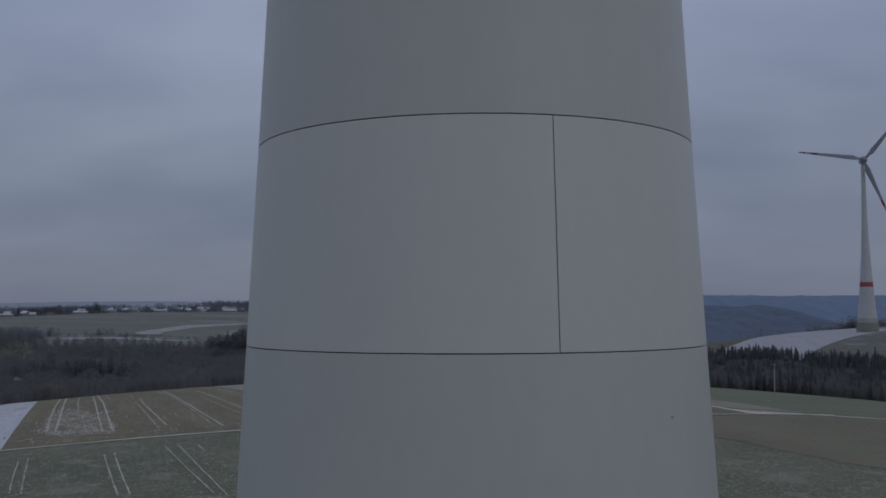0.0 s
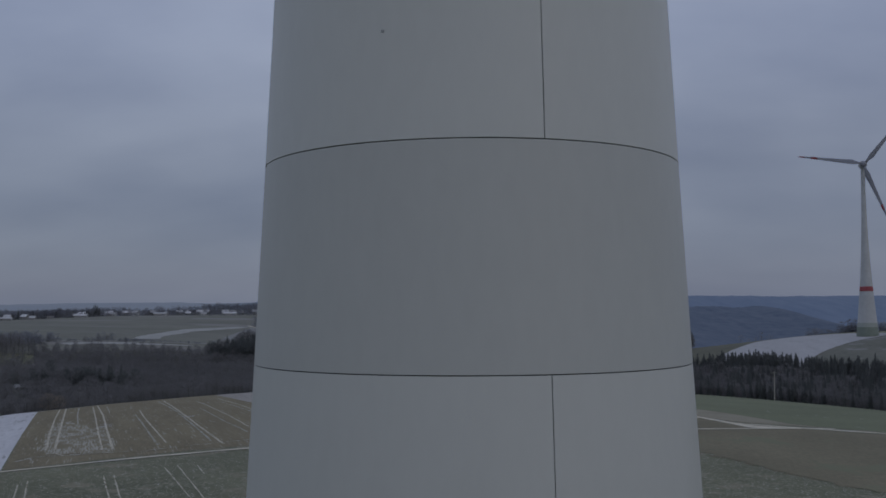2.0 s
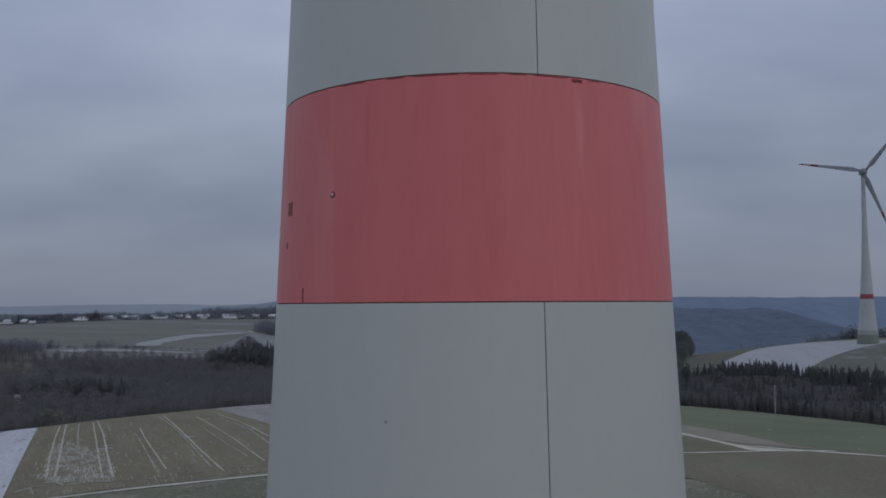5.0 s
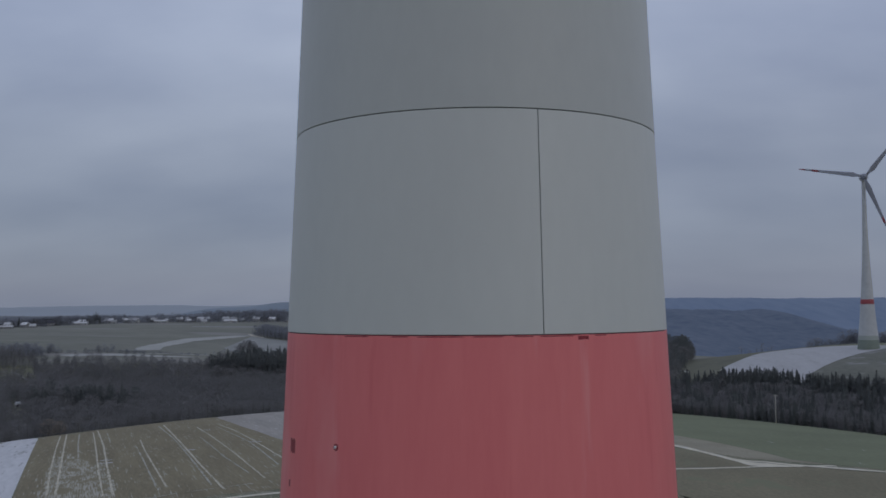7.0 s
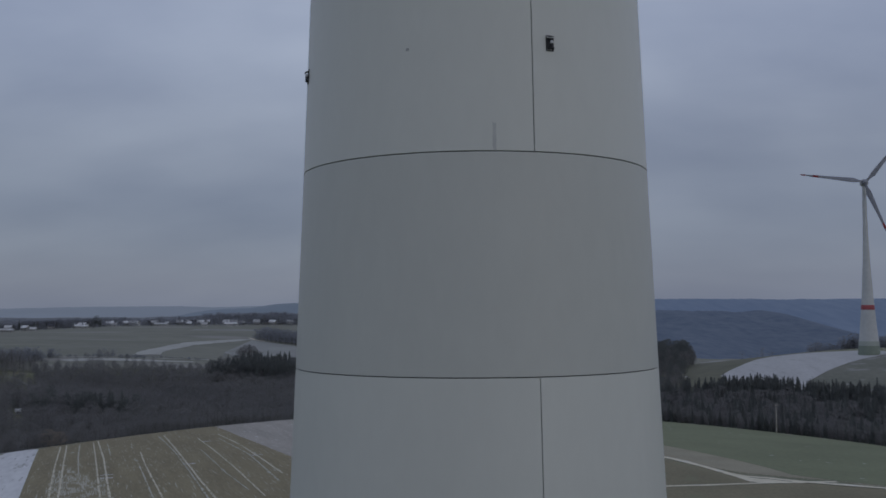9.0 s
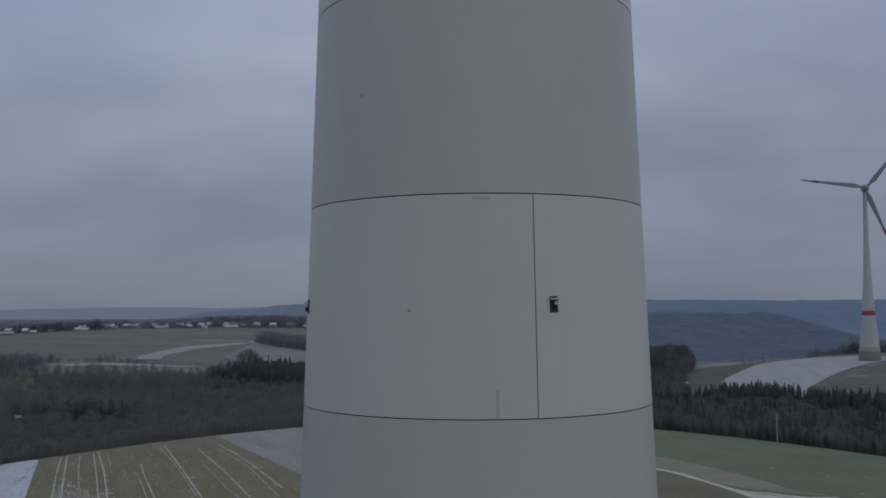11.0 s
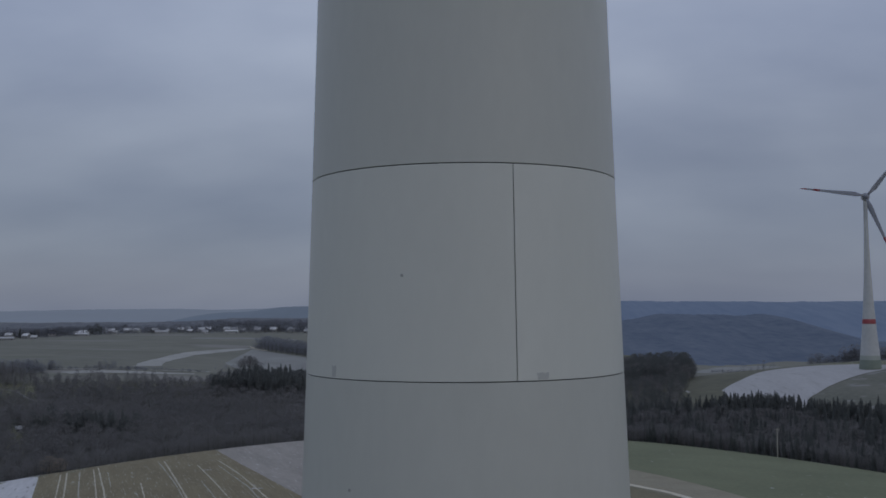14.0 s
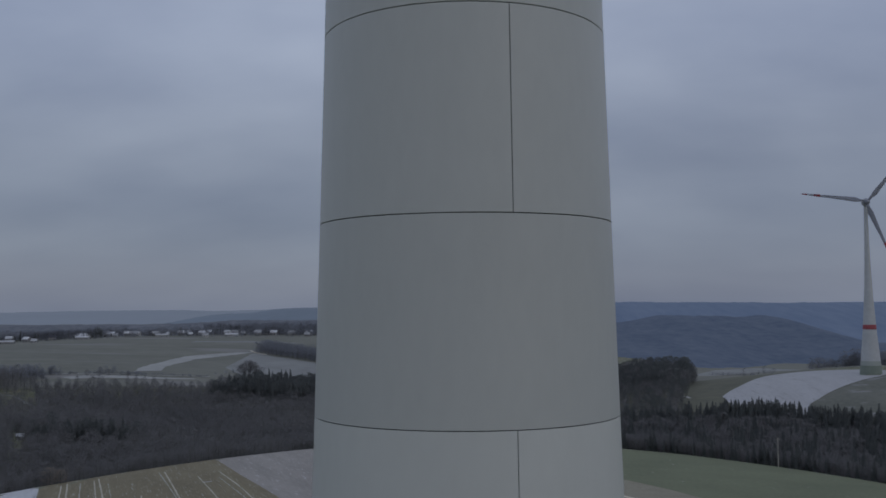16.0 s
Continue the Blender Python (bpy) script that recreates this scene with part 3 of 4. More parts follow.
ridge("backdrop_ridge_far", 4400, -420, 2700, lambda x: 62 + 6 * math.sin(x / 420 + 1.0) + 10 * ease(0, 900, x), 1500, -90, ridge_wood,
      "long wooded ridge on the horizon, blue-grey with added haze", 2.0)
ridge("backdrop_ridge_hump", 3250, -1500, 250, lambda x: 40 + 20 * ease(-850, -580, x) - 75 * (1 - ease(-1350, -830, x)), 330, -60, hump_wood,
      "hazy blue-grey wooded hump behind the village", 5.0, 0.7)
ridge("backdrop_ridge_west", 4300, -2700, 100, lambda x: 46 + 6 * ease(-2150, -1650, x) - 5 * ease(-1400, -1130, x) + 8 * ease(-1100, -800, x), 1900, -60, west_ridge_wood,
      "hazy pale blue-grey wooded hills behind the village", 7.0, 0.6)
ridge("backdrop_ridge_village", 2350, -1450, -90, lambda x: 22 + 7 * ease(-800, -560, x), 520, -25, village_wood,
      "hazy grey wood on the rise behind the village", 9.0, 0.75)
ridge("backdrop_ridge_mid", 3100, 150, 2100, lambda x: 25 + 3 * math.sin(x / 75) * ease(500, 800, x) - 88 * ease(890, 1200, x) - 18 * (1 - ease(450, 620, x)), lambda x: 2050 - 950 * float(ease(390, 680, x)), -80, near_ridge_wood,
      "dark wooded ridge across the valley, blue with added haze", 11.0, 1.5)

# ---- the concrete tower beside the camera ----
FOOT, RING = 28.5, 3.8   # height of one ring joint, height of a ring


def radius(z):
    """The tower's outer radius at height z."""
    u = (z - FOOT) / 10
    if u > 4.0:
        return 4.2986 - 0.51463 * 4 + 0.037022 * 16 - 0.2 * (u - 4.0)
    return 4.2986 - 0.51463 * u + 0.037022 * u * u


def spot_on_tower(turn, z, proud=0.0):
    """The pose of a thing on the tower's face: x along the face, y inwards, z up. turn: degrees round from the face towards the south."""
    a = radians(turn - 90)
    r = radius(z) + proud
    lean = math.degrees(math.atan((radius(z - 0.5) - radius(z + 0.5))))
    return pose(r * math.cos(a), r * math.sin(a), z, 0, 0, turn) @ pose(0, 0, 0, -lean, 0, 0)


def shell(z0, z1, start, sweep, mat, gap=0.009):
    """One curved concrete segment with chamfered edges."""
    a, b, c, wall = z0 + gap, z1 - gap, 0.005, 0.28
    ra, rb = radius(z0), radius(z1)
    prof = [(ra - c, a), (ra, a + c), (ra + (rb - ra) * 0.5, (a + b) / 2), (rb, b - c), (rb - c, b), (rb - wall, b), (ra - wall, a)]
    inset = gap / ra
    sides = max(8, int(math.degrees(sweep) / 2.25))
    verts, faces = lathe(prof, sides, start + inset, sweep - 2 * inset, True)
    me = mesh("shell_segment", verts, faces, mat)
    me.polygons.foreach_set("use_smooth", [True] * len(me.polygons))
    me.set_sharp_from_angle(angle=radians(25))
    return me


def build_tower():
    tower = tagged(new("turbine_tower"), "tapered pale grey concrete tower with one red ring", "tower")
    core_prof = [(radius(z) - 0.03, z) for z in np.arange(-1.5, FOOT + RING * 17 - 0.2, RING / 2)]
    core = part("joint_filling", mesh("joint_filling", *lathe(core_prof, 128), sealant, True), tower, "black sealant in the joints")
    for k in range(-8, 17):
        z0, z1 = FOOT + RING * k, FOOT + RING * (k + 1)
        red = k == 2
        mat = red_coating if red else coating if k % 2 and k != 9 else darker_coating
        if k % 2:
            cuts = [radians(-90 + 17.25), radians(90 + 17.25)]
        else:
            cuts = [radians(-90 + 99), radians(-90 - 99)]
        for i in (0, 1):
            sweep = (cuts[1 - i] - cuts[i]) % (2 * math.pi)
            part("red_shell_segment" if red else "shell_segment", shell(z0, z1, cuts[i], sweep, mat), tower, "glossy red painted concrete segment" if red else "")
    # closing slab on the topmost ring
    top = FOOT + RING * 17
    v, f = lathe([(0.02, top + 0.02), (radius(top) - 0.05, top + 0.02), (radius(top) - 0.05, top - 0.3)], 64)
    part("top_slab", mesh("top_slab", v, f, coating), tower)
    # lifting anchor plugs
    bm = bmesh.new()
    bmesh.ops.create_cone(bm, cap_ends=True, segments=14, radius1=0.031, radius2=0.024, depth=0.03, matrix=Matrix.Rotation(radians(90), 4, "X"))
    plug = from_bm("anchor_plug", bm, plug_grey)
    for turn, z in ((-20.9, 34.16), (-19.7, 49.32), (-19.5, 56.95), (45.9, 23.58), (-38.3, 53.17)):
        part("anchor_plug", plug, tower, "small grey anchor plug", spot_on_tower(turn, z, 0.004))

    # one plug on the red ring has lost its paint
    v, f = lathe([(0.0, 0.012), (0.028, 0.012), (0.034, 0.0), (0.06, 0.0), (0.062, -0.012)], 18)
    part("plug_rim", mesh("plug_rim", v, f, red_scuff), tower, "dark red rim of a plug", spot_on_tower(-39, 37.98, 0.002) @ pose(0, 0, 0, 90))
    v, f = lathe([(0.0, 0.03), (0.022, 0.028), (0.03, 0.01), (0.03, -0.01)], 16)
    part("bare_plug", mesh("bare_plug", v, f, lamp_glass, True), tower, "white anchor plug bare of paint", spot_on_tower(-39, 37.98, 0.004) @ pose(0, 0, 0, 90))

    def decal(name, w, h, mat, turn, z, seed, label):
        """A thin uneven patch of coating that follows the curve of the wall."""
        rng = random.Random(seed)
        cols, rows = 7, 7
        verts, faces = [], []
        for proud in (0.0, 0.0035):
            for j in range(rows):
                for i in range(cols):
                    u, v = i / (cols - 1) - 0.5, j / (rows - 1) - 0.5
                    edge = 1 + (rng.uniform(-0.22, 0.16) if i in (0, cols - 1) or j in (0, rows - 1) else 0)
                    zz = z + v * h * edge
                    rr = radius(zz) + proud - 0.001
                    a = radians(turn - 90) + u * w * edge / rr
                    verts.append((rr * math.cos(a), rr * math.sin(a), zz))
        n = cols * rows
        for j in range(rows - 1):
            for i in range(cols - 1):
                q = (j * cols + i, j * cols + i + 1, (j + 1) * cols + i + 1, (j + 1) * cols + i)
                faces += [tuple(n + k for k in q), tuple(reversed(q))]
        rim = [i for i in range(cols)] + [j * cols + cols - 1 for j in range(1, rows)] + [(rows - 1) * cols + i for i in range(cols - 2, -1, -1)] + [j * cols for j in range(rows - 2, 0, -1)]
        faces += [(a, b, b + n, a + n) for a, b in zip(rim, rim[1:] + rim[:1])]
        part(name, mesh(name, verts, faces, mat), tower, label)

    decal("mortar_patch", 0.13, 0.2, patch_grey, -47.6, 55.23, 1, "grey mortar patch")
    decal("mortar_patch", 0.22, 0.11, patch_grey, 26.0, 55.185, 2, "grey mortar patch")
    decal("mortar_streak", 0.06, 0.46, patch_grey, 5.7, 47.76, 3, "faint grey streak")
    decal("mortar_patch", 0.3, 0.05, patch_grey, 1.5, 51.22, 9, "faint grey patch")
    decal("paint_scuff", 0.24, 0.26, red_scuff, -61.2, 37.85, 4, "dark red patch")
    decal("paint_scuff", 0.07, 0.12, red_scuff, -62.6, 37.17, 5, "dark red patch")
    decal("paint_scuff", 0.2, 0.06, red_scuff, 28.5, 39.84, 6, "dark red patch")
    for i, (turn, w) in enumerate(((-33, 0.5), (-20, 0.3), (-9, 0.7), (3, 0.5), (12, 0.3), (21, 0.6), (34, 0.25))):
        decal("paint_scuff", w, 0.016, red_scuff, turn, 39.875, 20 + i, "thin dark red line along the joint")
    decal("paint_scuff", 0.05, 0.25, red_scuff, -50.5, 36.25, 8, "dark red patch")


build_tower()


def obstruction_light(turn, z):
    """A small flat aviation lamp on a black bracket, bolted to the tower."""
    thing = tagged(new("obstruction_light"), "small black bracketed obstruction light on the tower wall", "lamp", group="obstruction lights")
    thing.matrix_basis = spot_on_tower(turn, z, 0.0)
    part("back_plate", from_bm("back_plate", box_bm(0.15, 0.016, 0.28, 0.004, -0.14), black_metal), thing, at=pose(0, -0.006, 0))
    part("hood", from_bm("hood", box_bm(0.15, 0.075, 0.012, 0.003, 0), plug_grey), thing, "grey sheet hood", pose(0, -0.045, 0.085, 24))
    part("foot_bracket", from_bm("foot_bracket", box_bm(0.13, 0.06, 0.012, 0.003, 0), black_metal), thing, at=pose(0, -0.036, -0.1, -12))
    v, f = lathe([(0.0, 0.0), (0.026, 0.0), (0.03, 0.02), (0.026, 0.045), (0.014, 0.06), (0.0, 0.064)], 16)
    part("lamp_dome", mesh("lamp_dome", v, f, lamp_glass, True), thing, "white glass lamp", pose(0.022, -0.045, -0.01))
    v, f = lathe([(0.0, 0.0), (0.024, 0.0), (0.024, 0.07), (0.0, 0.07)], 12)
    part("lamp_base", mesh("lamp_base", v, f, black_metal), thing, at=pose(0.022, -0.045, -0.085))
    bm = bmesh.new()
    bmesh.ops.create_uvsphere(bm, u_segments=10, v_segments=6, radius=0.012)
    bolt = from_bm("bolt", bm, plug_grey, True)
    for dx, dz in ((-0.05, 0.115), (0.05, 0.115), (-0.05, -0.115), (0.01, -0.118)):
        part("bolt", bolt, thing, "", pose(dx, -0.016, dz))
    part("strut", from_bm("strut", box_bm(0.012, 0.012, 0.16, 0.002, -0.08), black_metal), thing, at=pose(-0.045, -0.045, -0.01, 12))


obstruction_light(22.9, 49.41)
obstruction_light(-73.0, 49.4)

# ---- the distant wind turbine ----
def build_turbine(x, y):
    z = float(height(x, y)) + 0.3
    turbine = tagged(new("wind_turbine"), "distant white wind turbine with red blade marks, on a snowy field", "wind turbine")
    turbine.matrix_basis = pose(x, y, z)
    hub_z = 139.0

    def r(h):
        u = h / hub_z
        return 6.5 * (1 - u) ** 2.3 + 2.1 - 0.55 * u

    def tube(h0, h1, extra=0.0, n=20):
        return [(r(h) + extra, h) for h in np.linspace(h0, h1, n)]

    part("tower", mesh("tower", *lathe(tube(10.5, hub_z - 1.5, n=40), 40), turbine_white, True), turbine)
    part("green_base", mesh("green_base", *lathe([(r(0) + 0.1, -3)] + tube(0, 7, n=6), 40), turbine_green, True), turbine, "graded green tower foot")
    part("pale_green_ring", mesh("pale_green_ring", *lathe(tube(7, 10.5, n=4), 40), turbine_pale_green, True), turbine, "pale green tower ring")
    part("red_band", mesh("red_band", *lathe([(r(36), 36)] + tube(36, 39.8, 0.06, 5) + [(r(39.8), 39.8)], 40), turbine_red, True), turbine, "red band round the tower")
    # egg-shaped nacelle, and the rotor before it
    face = pose(0, 0, hub_z, 0, 0, -12)
    egg = [(0.02, -7.5), (1.4, -6.9), (2.4, -5.2), (3.0, -2.5), (3.2, 0.5), (3.1, 2.6), (2.6, 3.6)]
    part("nacelle", mesh("nacelle", *lathe(egg, 24), turbine_white, True), turbine, at=face @ pose(0, 0, 0.6, 90))
    nose = [(2.55, 3.7), (2.5, 5.0), (2.0, 6.2), (1.1, 7.0), (0.02, 7.3)]
    part("rotor_hub", mesh("rotor_hub", *lathe(nose, 24), blade_grey, True), turbine, at=face @ pose(0, 0, 0.6, 90))
    stations = [(1.5, 1.9, 1.9), (5, 2.3, 1.7), (9, 4.3, 1.3), (15, 3.6, 0.95), (24, 2.8, 0.6), (33, 2.15, 0.42), (39, 1.8, 0.34), (45, 1.3, 0.25), (49, 0.9, 0.16), (51, 0.35, 0.08)]

    def blade_piece(lo, hi, mat, grow):
        rows = [(lo,) + tuple(np.interp(lo, [s[0] for s in stations], [s[k] for s in stations]) for k in (1, 2))]
        rows += [s for s in stations if lo < s[0] < hi]
        rows += [(hi,) + tuple(np.interp(hi, [s[0] for s in stations], [s[k] for s in stations]) for k in (1, 2))]
        verts, faces, n = [], [], 12
        for h, chord, thick in rows:
            tw = radians(22 * (1 - h / 51) ** 2 + 4)
            for i in range(n):
                a = 2 * math.pi * i / n
                u, v = chord * (0.5 * math.cos(a) + 0.18) * grow, thick * 0.5 * math.sin(a) * grow * (0.6 + 0.4 * math.cos(a))
                verts.append((u * math.cos(tw) - v * math.sin(tw), u * math.sin(tw) + v * math.cos(tw), h))
        for j in range(len(rows) - 1):
            faces += [(j * n + i, j * n + (i + 1) % n, (j + 1) * n + (i + 1) % n, (j + 1) * n + i) for i in range(n)]
        faces += [tuple(reversed(range(n))), tuple(range((len(rows) - 1) * n, len(rows) * n))]
        return mesh("blade", verts, faces, mat, True)

    body, mark, tip = blade_piece(1.5, 51, blade_grey, 1.0), blade_piece(36, 41, blade_mark, 1.04), blade_piece(46, 51.05, blade_mark, 1.06)
    for angle in (ROTOR, ROTOR + 120, ROTOR + 240):
        at = face @ pose(0, -5.4, 0.6) @ pose(0, 0, 0, 0, angle, 0)
        blade = part("blade", body, turbine, "grey white blade with red marks", at)
        part("red_mark", mark, blade)
        part("red_tip", tip, blade)


ROTOR = -81.0
build_turbine(319, 778)


# ---- power pole before the wood ----
def build_pole(x, y):
    z = float(height(x, y))
    pole = tagged(new("power_pole"), "pale grey power pole with a crossarm at the field edge", "pole")
    pole.matrix_basis = pose(x, y, z)
    part("mast", mesh("mast", *lathe([(0.21, -0.5), (0.18, 6), (0.14, 13.6), (0.0, 13.7)], 12), grey_wood, True), pole)
    part("crossarm", from_bm("crossarm", box_bm(2.6, 0.16, 0.18, 0.02, 0), grey_wood), pole, at=pose(0, -0.2, 12.9))
    v, f = lathe([(0.0, 0), (0.06, 0), (0.1, 0.1), (0.05, 0.16), (0.09, 0.24), (0.0, 0.3)], 10)
    ins = mesh("insulator", v, f, black_metal, True)
    for dx in (-1.15, 0.0, 1.15):
        part("insulator", ins, pole, at=pose(dx, -0.2, 13.08 if dx else 13.7))


build_pole(142, 446.5)


# ---- trees ----
def conifer_arrays(seed, tall, wide, tiers=15, arms=10):
    rng = random.Random(seed)
    tv, tf = lathe([(0.26, -0.6), (0.16, tall * 0.5), (0.03, tall * 0.97)], 6)
    cv, cf = [], []
    lean = rng.uniform(-0.02, 0.02)
    for i in range(tiers):
        u = i / (tiers - 1)
        z = tall * (0.12 + 0.8 * u)
        reach = wide * (1 - u) ** 0.6 * rng.uniform(0.82, 1.12) + 0.6
        n = arms if u < 0.7 else 7
        for k in range(n):
            a = 2 * math.pi * (k + rng.random() * 0.9) / n + i * 1.1
            ln, drop = reach * rng.uniform(0.55, 1.2), rng.uniform(0.15, 0.55)
            half = ln * rng.uniform(0.3, 0.5)
            c, s = math.cos(a), math.sin(a)
            b = len(cv)
            up = tall * rng.uniform(0.03, 0.07)
            mid, dz = ln * 0.6, -ln * drop
            cv += [(lean * z, 0, z + up), (mid * c - half * s + lean * z, mid * s + half * c, z + dz * 0.75), (ln * c + lean * z, ln * s, z + dz), (mid * c + half * s + lean * z, mid * s - half * c, z + dz * 0.75)]
            cf += [(b, b + 1, b + 2), (b, b + 2, b + 3)]
    return (tv, tf), (cv, cf)


def bare_tree_arrays(seed, tall, wide, twig_count=250, limbs=7, broad=1.0):
    rng = random.Random(seed)
    tv, tf = lathe([(0.3, -0.6), (0.22, tall * 0.3), (0.1, tall * 0.7), (0.02, tall * 0.95)], 6)
    for k in range(limbs):
        a, z = rng.random() * 6.28, tall * rng.uniform(0.25, 0.6)
        tip = Vector((math.cos(a) * wide * rng.uniform(0.5, 0.85), math.sin(a) * wide * rng.uniform(0.5, 0.85), tall * rng.uniform(0.6, 0.93)))
        base = Vector((0, 0, z))
        b = len(tv)
        for p, w in ((base, 0.11), (base.lerp(tip, 0.5) + Vector((0, 0, -0.03 * tall)), 0.07), (tip, 0.02)):
            tv += [(p.x + w * math.cos(q), p.y + w * math.sin(q), p.z) for q in (0, 2.1, 4.2)]
        for j in (0, 3):
            tf += [(b + j + i, b + j + (i + 1) % 3, b + j + 3 + (i + 1) % 3, b + j + 3 + i) for i in range(3)]
    cv, cf = [], []
    for k in range(twig_count):
        a, q = rng.random() * 6.283, rng.random()
        h = tall * (0.17 + 0.78 * q)
        bulge = math.sin(math.pi * min(1, 0.16 + 0.8 * q)) ** 0.6
        rad = wide * bulge * rng.random() ** 0.45
        p = Vector((math.cos(a) * rad, math.sin(a) * rad, h))
        d = Vector((p.x * 0.5 + rng.uniform(-1, 1) * wide * 0.3, p.y * 0.5 + rng.uniform(-1, 1) * wide * 0.3, tall * rng.uniform(0.03, 0.1)))
        w = Vector((rng.uniform(-1, 1), rng.uniform(-1, 1), rng.uniform(-0.4, 0.4))).normalized() * rng.uniform(0.14, 0.34) * broad
        b = len(cv)
        q0 = p - d * 0.45
        cv += [tuple(q0), tuple(p + w), tuple(p + d * 0.6), tuple(p - w * 0.6)]
        cf += [(b, b + 1, b + 2), (b, b + 2, b + 3)]
    return (tv, tf), (cv, cf)


SPRUCE = [conifer_arrays(s, tall, wide) for s, tall, wide in ((1, 21, 2.2), (2, 20.3, 2.5), (3, 21.3, 2.1), (4, 20.5, 2.4), (5, 21, 2.6), (6, 20, 2.1))]
PINE = [bare_tree_arrays(s, tall, wide, 330) for s, tall, wide in ((21, 19, 4.2), (22, 18, 4.6), (23, 20, 4.0))]
LIGHT = [bare_tree_arrays(s, tall, wide, 85, 3, 2.1) for s, tall, wide in ((31, 16, 5.0), (32, 15, 5.4), (33, 17.5, 4.7), (34, 16, 5.6))]
FORMS = {"spruce": SPRUCE, "pine": PINE, "light": LIGHT}
BARE = [bare_tree_arrays(s, tall, wide) for s, tall, wide in ((11, 17, 4.8), (12, 15.5, 5.2), (13, 18, 4.6), (14, 16, 5.6), (15, 14.5, 4.9))]


def single_tree(kind, variant):
    """A tree of its own, with trunk and crown, standing at the origin."""
    (tv, tf), (cv, cf) = (SPRUCE if kind == "spruce" else BARE)[variant]
    if kind == "spruce":
        tree = tagged(new("spruce_tree"), "dark green spruce at the edge of the wood", "tree", group="spruces")
    else:
        tree = tagged(new("bare_tree"), "leafless dark brown broadleaf tree by the wood", "tree", group="bare trees")
    part("trunk", mesh("trunk", tv, tf, bark), tree)
    part("crown", mesh("crown", cv, cf, needles if kind == "spruce" else twigs), tree)
    return tree


MODELS = {(kind, i): single_tree(kind, i) for kind, n in (("spruce", 6), ("bare", 5)) for i in range(n)}
USED = set()


def plant(kind, variant, x, y, scale, spin):
    m = pose(x, y, float(height(x, y)) - 0.2, 0, 0, spin)
    ob = MODELS[kind, variant]
    if (kind, variant) not in USED:
        USED.add((kind, variant))
        ob.scale = (scale, scale, scale)
        ob.matrix_basis = m @ Matrix.Diagonal((scale, scale, scale, 1))
        return ob
    made = copy_thing(ob, m)
    made.scale = (scale, scale, scale)
    return made


def wood(name, spots, label, bare=twigs):
    """A wood too large to count, as one mass of trees. spots: (kind, x, y, scale, spin)."""
    for what, mat, index in (("crowns", None, 1), ("trunks", bark, 0)):
        groups = {}
        for kind, x, y, scale, spin, var in spots:
            groups.setdefault(kind, []).append((x, y, scale, spin, var))
        for kind, items in groups.items():
            vs, fs, base = [], [], 0
            models = FORMS.get(kind, BARE)
            cache = [(np.array(mm[index][0]), mm[index][1]) for mm in models]
            xy = np.array([(i[0], i[1]) for i in items])
            zz = height(xy[:, 0], xy[:, 1])
            for (x, y, scale, spin, var), z in zip(items, zz):
                v, f = cache[var % len(models)]
                c, s = math.cos(spin) * scale, math.sin(spin) * scale
                vs.append(np.c_[v[:, 0] * c - v[:, 1] * s + x, v[:, 0] * s + v[:, 1] * c + y, v[:, 2] * scale + z - 0.2 - (5.2 * scale if scale < 0.5 and kind in ("bare", "light") else 0)])
                fs += [tuple(i + base for i in face) for face in f]
                base += len(v)
            tree_kind = kind if kind in ("spruce", "pine") else "broadleaf"
            me = bpy.data.meshes.new(name)
            me.from_pydata(np.concatenate(vs).tolist(), [], fs)
            me.materials.append(mat or (needles if kind in ("spruce", "pine") else bare))
            ob = new(name if what == "crowns" else name + "_trunks", me)
            tagged(ob, f"{label}, {tree_kind} {what}", "wood", kind="stuff")


rng = random.Random(5)
W_LEFT, W_RIGHT, W_CLUMP, W_FAR = [], [], [], []


def scatter(into, x0, x1, y0, y1, step, keep, kind_of, size):
    y = y0
    while y < y1:
        x = x0 + rng.uniform(0, step)
        while x < x1:
            px, py = x + rng.uniform(-0.4, 0.4) * step, y + rng.uniform(-0.4, 0.4) * step
            if keep(px, py):
                into.append((kind_of(px, py), px, py, size(px, py) * rng.uniform(0.8, 1.12), rng.uniform(0, 6.28), rng.randrange(20)))
            x += step
        y += step


def beyond(x, y):
    """How far a place lies behind the hill's edge, where the woods begin."""
    return y - (530 - 0.004 * x * x)


def clearing(x, y):
    """The open strip round the low house, and the slope in front of it."""
    ahead = (x * -0.433 + (y + 20) * 0.901)
    return 585 < ahead < 720 and abs(x * 0.901 + (y + 20) * 0.433) < 3 + 0.03 * (ahead - 585)


def by_lane(x, y):
    """The open verge of the lane that winds down through the wood."""
    return abs(y - (829 - 0.92 * max(0.0, x + 418))) < 5.5 and x < -352


def conifers_west(x, y):
    near = [(-266, 573, 9.5), (-241, 573, 9.5), (-221, 567, 9), (-290, 588, 7)]
    return "spruce" if any((x - a) ** 2 + (y - b) ** 2 < c * c for a, b, c in near) and rng.random() < 0.85 else "bare"


